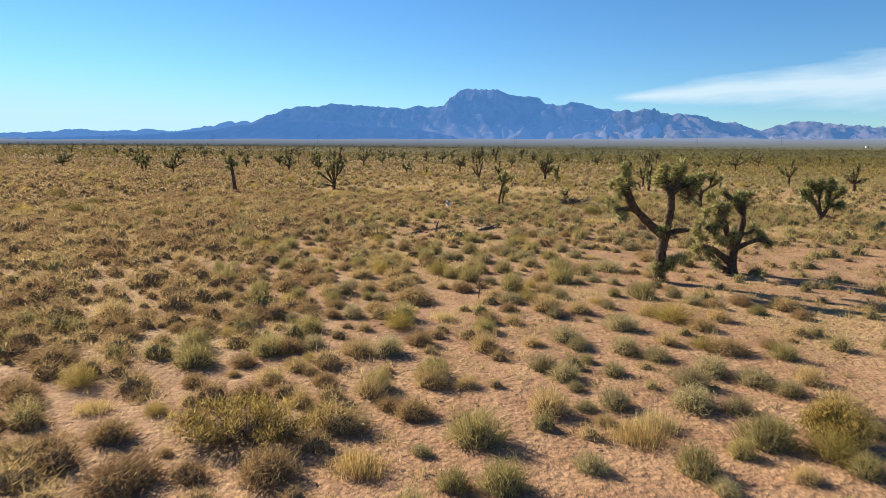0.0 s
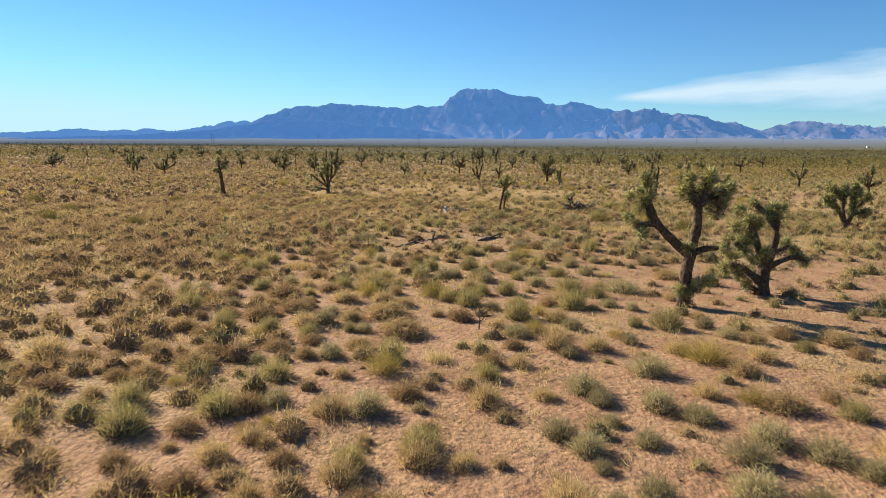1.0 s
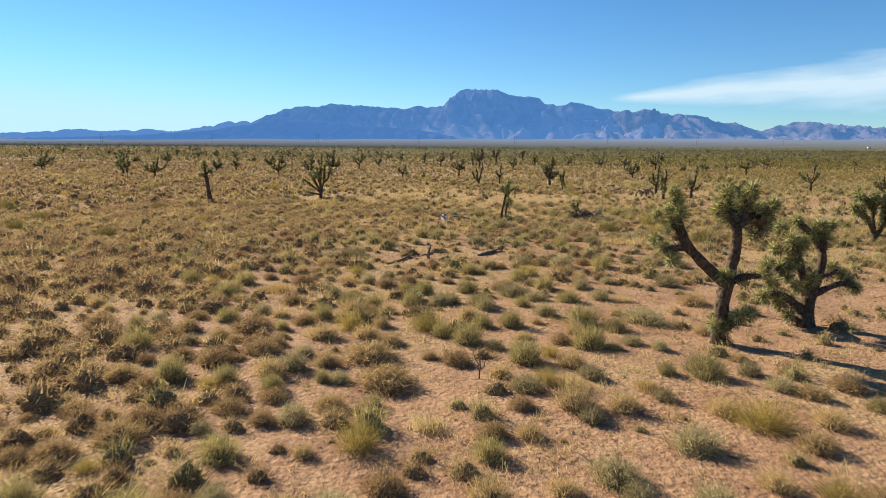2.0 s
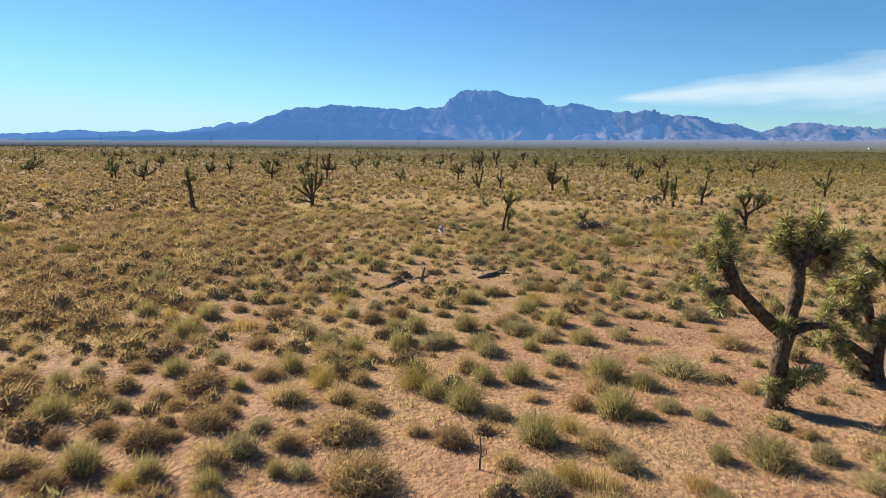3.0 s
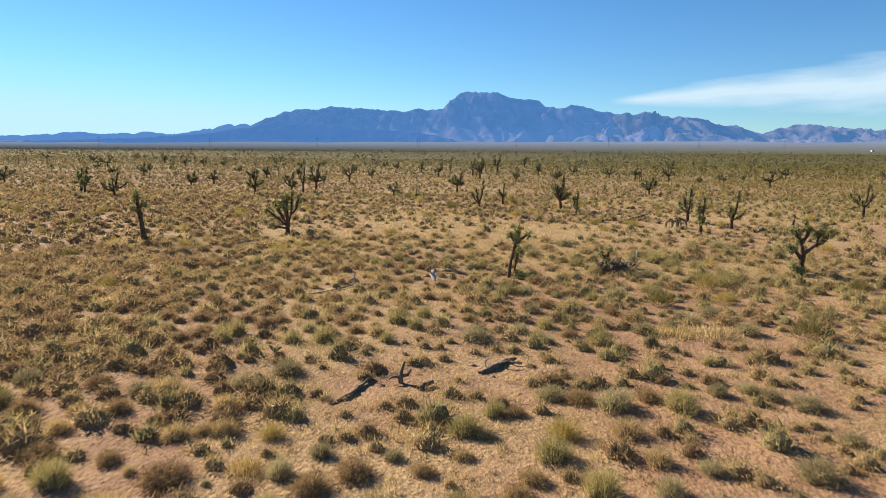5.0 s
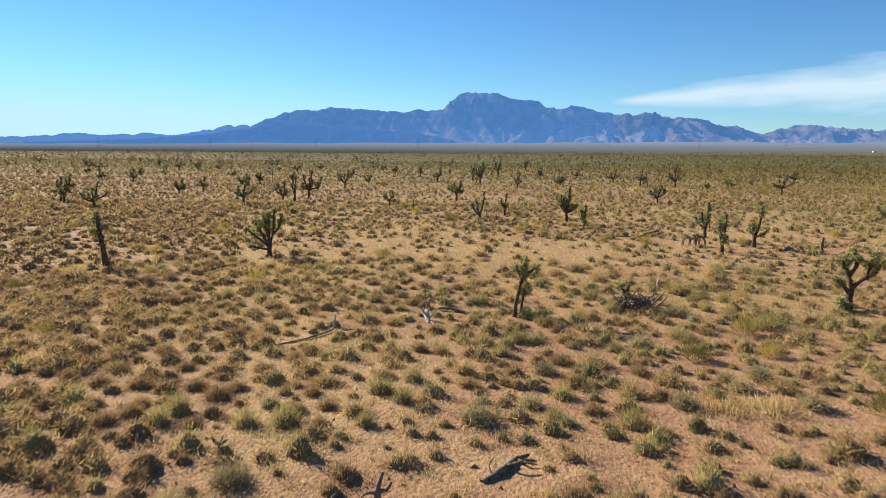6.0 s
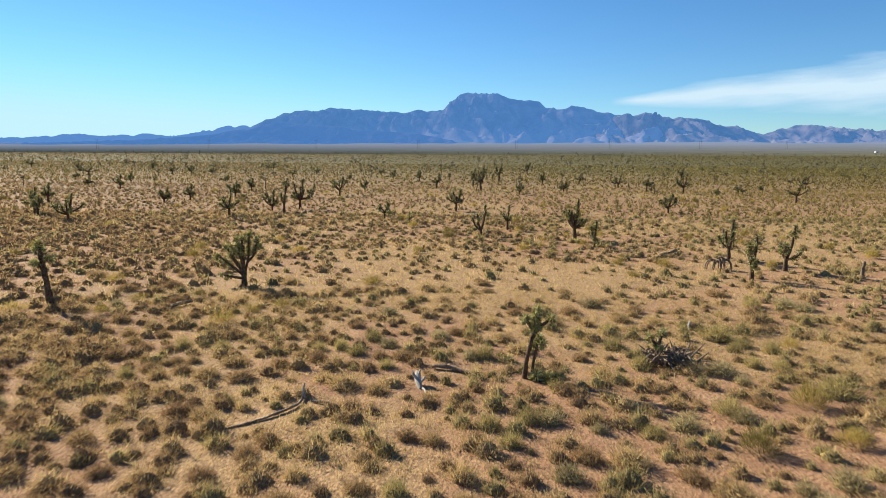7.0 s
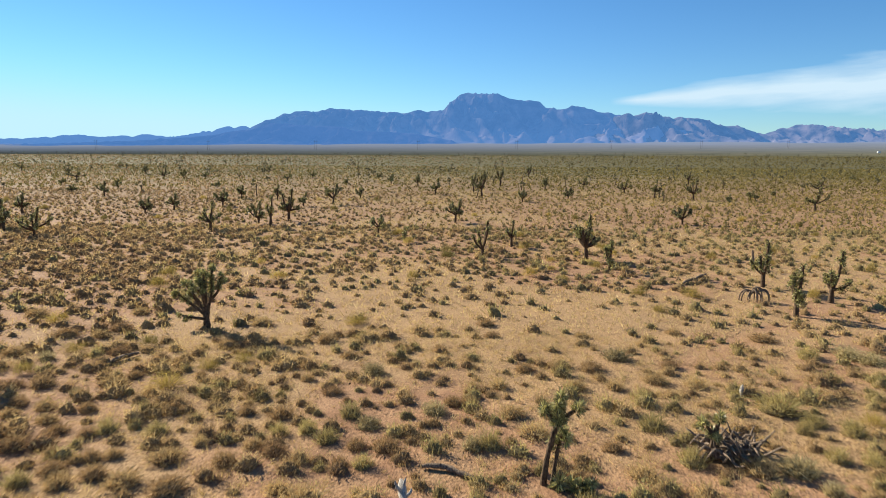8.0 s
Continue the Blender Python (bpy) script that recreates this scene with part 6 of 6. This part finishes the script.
for k in range(15):
    a0, an = 23.3 + r.normal(0, 0.2), r.uniform(0, 6.28)
    dx, dy, hi = math.cos(an) * r.uniform(0.5, 0.85), math.sin(an) * 0.5, r.uniform(0.6, 1.0)
    arch.append(([(a0, 82.0, hi * 0.9), (a0 + dx * 0.5, 82.0 + dy * 0.5, hi), (a0 + dx * 0.9, 82.0 + dy * 0.9, hi * 0.6), (a0 + dx, 82.0 + dy, 0.02)], [0.05, 0.055, 0.045, 0.03]))
log("fallen_tree", arch[0][0], arch[0][1], DEAD, "collapsed yucca with arching drooping dead limbs", arch[1:], category="dead tree", seed=50)
log("snag", [(28.4, 93.5, -0.05), (28.4, 93.5, 0.8), (28.3, 93.5, 1.8)], [0.12, 0.11, 0.06], DEAD, "thin standing dead yucca stem", category="stump", seed=60)
log("snag", [(32.8, 79.1, -0.05), (32.75, 79.1, 0.6), (32.8, 79.1, 1.3)], [0.13, 0.12, 0.09], DEAD, "short dark standing yucca snag", category="stump", seed=62)
log("dry_twig", [(2.0, 22.9, -0.03), (2.02, 22.9, 0.3), (2.0, 22.9, 0.62)], [0.022, 0.018, 0.010], DEAD, "thin bare dead stem with crooked twigs",
    [([(2.01, 22.9, 0.32), (1.9, 22.9, 0.48), (1.86, 22.9, 0.66)], [0.014, 0.011, 0.006]), ([(2.01, 22.9, 0.22), (2.12, 22.88, 0.3), (2.1, 22.88, 0.42)], [0.012, 0.01, 0.006])], category="twig", seed=64)
log("fallen_log", [(-29.2, 49.4, 0.05), (-28.3, 49.6, 0.25), (-27.4, 49.7, 0.12)], [0.08, 0.10, 0.05], DEAD, "low dark fallen limb in the brush",
    [([(-28.9, 49.5, 0.15), (-29.3, 49.6, 0.6)], [0.06, 0.04])], seed=66)
log("fallen_log", [(-13.8, 67.2, 0.06), (-13.4, 67.9, 0.15), (-13.0, 68.7, 0.1)], [0.07, 0.10, 0.06], DEAD, "short dark fallen branch", seed=68)


# ---------------------------------------------------------------- power line
def power_pole(x, y, height):
    z = float(ground(x, y))
    ob = tagged(new("power_pole"), "tall double wooden power pole far across the plain", "power pole", "power line")
    ob.matrix_basis = Matrix.Translation((x, y, z))
    for s in (-2.2, 2.2):
        child("post", limb_mesh("post", [([(s, 0, -0.5), (s, 0, height * 0.5), (s, 0, height)], [0.22, 0.2, 0.18])], POLE, 6, 0.02, 1, 8.0), ob)
    child("crossarm", limb_mesh("crossarm", [([(-5.5, 0, height * 0.87), (0, 0, height * 0.87), (5.5, 0, height * 0.87)], [0.16, 0.16, 0.16])], POLE, 6, 0.02, 2, 8.0), ob)
    return ob


for k in range(8):
    power_pole(-866 + k * 262, 1650 + k * 40, 26.0)


# ---------------------------------------------------------------- a lone white trailer far across the plain
def trailer(x, y):
    ob = tagged(new("trailer"), "tiny white trailer parked far out on the plain", "trailer")
    ob.matrix_basis = Matrix.LocRotScale((x, y, float(ground(x, y))), Euler((0, 0, 0.3)), None)

    def box(name, lo, hi, mat, label=""):
        bm = bmesh.new()
        bmesh.ops.create_cube(bm, size=1.0)
        for v in bm.verts:
            v.co = Vector([lo[i] + (v.co[i] + 0.5) * (hi[i] - lo[i]) for i in range(3)])
        bmesh.ops.bevel(bm, geom=bm.edges[:], offset=0.12, segments=2, affect="EDGES")
        me = bpy.data.meshes.new(name)
        bm.to_mesh(me)
        bm.free()
        me.materials.append(mat)
        return child(name, me, ob, None, label)
    box("body", (-3.5, -1.3, 0.6), (3.5, 1.3, 3.2), WHITE)
    box("roof", (-3.6, -1.4, 3.15), (3.6, 1.4, 3.5), WHITE)
    box("door", (0.6, -1.36, 0.75), (1.6, -1.2, 2.8), POLE, "dark door")
    box("chassis", (-3.2, -1.0, 0.1), (3.2, 1.0, 0.75), POLE, "dark undercarriage")


WHITE = wood_material("white_paint", (0.72, 0.72, 0.70), (0.82, 0.82, 0.80), 1.5, 0.002, 1.0)
trailer(787, 1250)


# ---------------------------------------------------------------- cholla cactus
def cholla(x, y, height, count, seed, label):
    """A small jointed cactus: a woody stem and stubby arms bristling with pale spines."""
    r = np.random.default_rng(seed)
    ob = thing("cholla_cactus", x, y, label, "cactus", "cholla cactuses")
    child("stem", limb_mesh("stem", [([(0, 0, -0.05), (0.01, 0, height * 0.3), (0.0, 0.01, height * 0.6)], [0.035, 0.03, 0.028])], BARK, 7, 0.1, seed), ob)
    for k in range(count):
        a, z = r.uniform(0, 6.28), height * r.uniform(0.25, 0.62)
        out, up = height * r.uniform(0.2, 0.5), height * r.uniform(0.12, 0.4)
        p0 = Vector((math.cos(a) * 0.02, math.sin(a) * 0.02, z))
        p1 = p0 + Vector((math.cos(a) * out * 0.6, math.sin(a) * out * 0.6, up * 0.4))
        p2 = p0 + Vector((math.cos(a) * out, math.sin(a) * out, up))
        arm = child("arm", limb_mesh("arm", [([p0, p1, p2], [0.022, 0.028, 0.024])], CACTUS, 7, 0.12, seed + k), ob)
        co, tri, base = [], [], 0
        for q in (p0.lerp(p1, 0.6), p1, p1.lerp(p2, 0.5), p2):
            c, f = spikes(r, 12, 0.045, 0.005, -1.0, 0.02)
            co.append(c + np.array(q))
            tri.append(f + base)
            base += len(c)
        child("spines", fast_mesh("spines", np.concatenate(co), np.concatenate(tri), STRAW, np.full(base, 0.95)), arm, None, "pale straw-coloured spines")


CACTUS = wood_material("cactus_skin", (0.13, 0.15, 0.06), (0.30, 0.30, 0.14), 20.0, 0.01, 1.0)
cholla(0.2, 30.6, 0.42, 16, 500, "small bushy cholla cactus with pale stubby joints")
cholla(-4.1, 41.6, 0.45, 9, 501, "tiny cholla cactus with whitish joints on bare sand")
cholla(15.8, 44.2, 0.75, 12, 502, "sparse branching cholla cactus beside a dark shadow")
cholla(0.0, 31.2, 0.42, 14, 503, "rounded pale cholla cactus among shrubs")
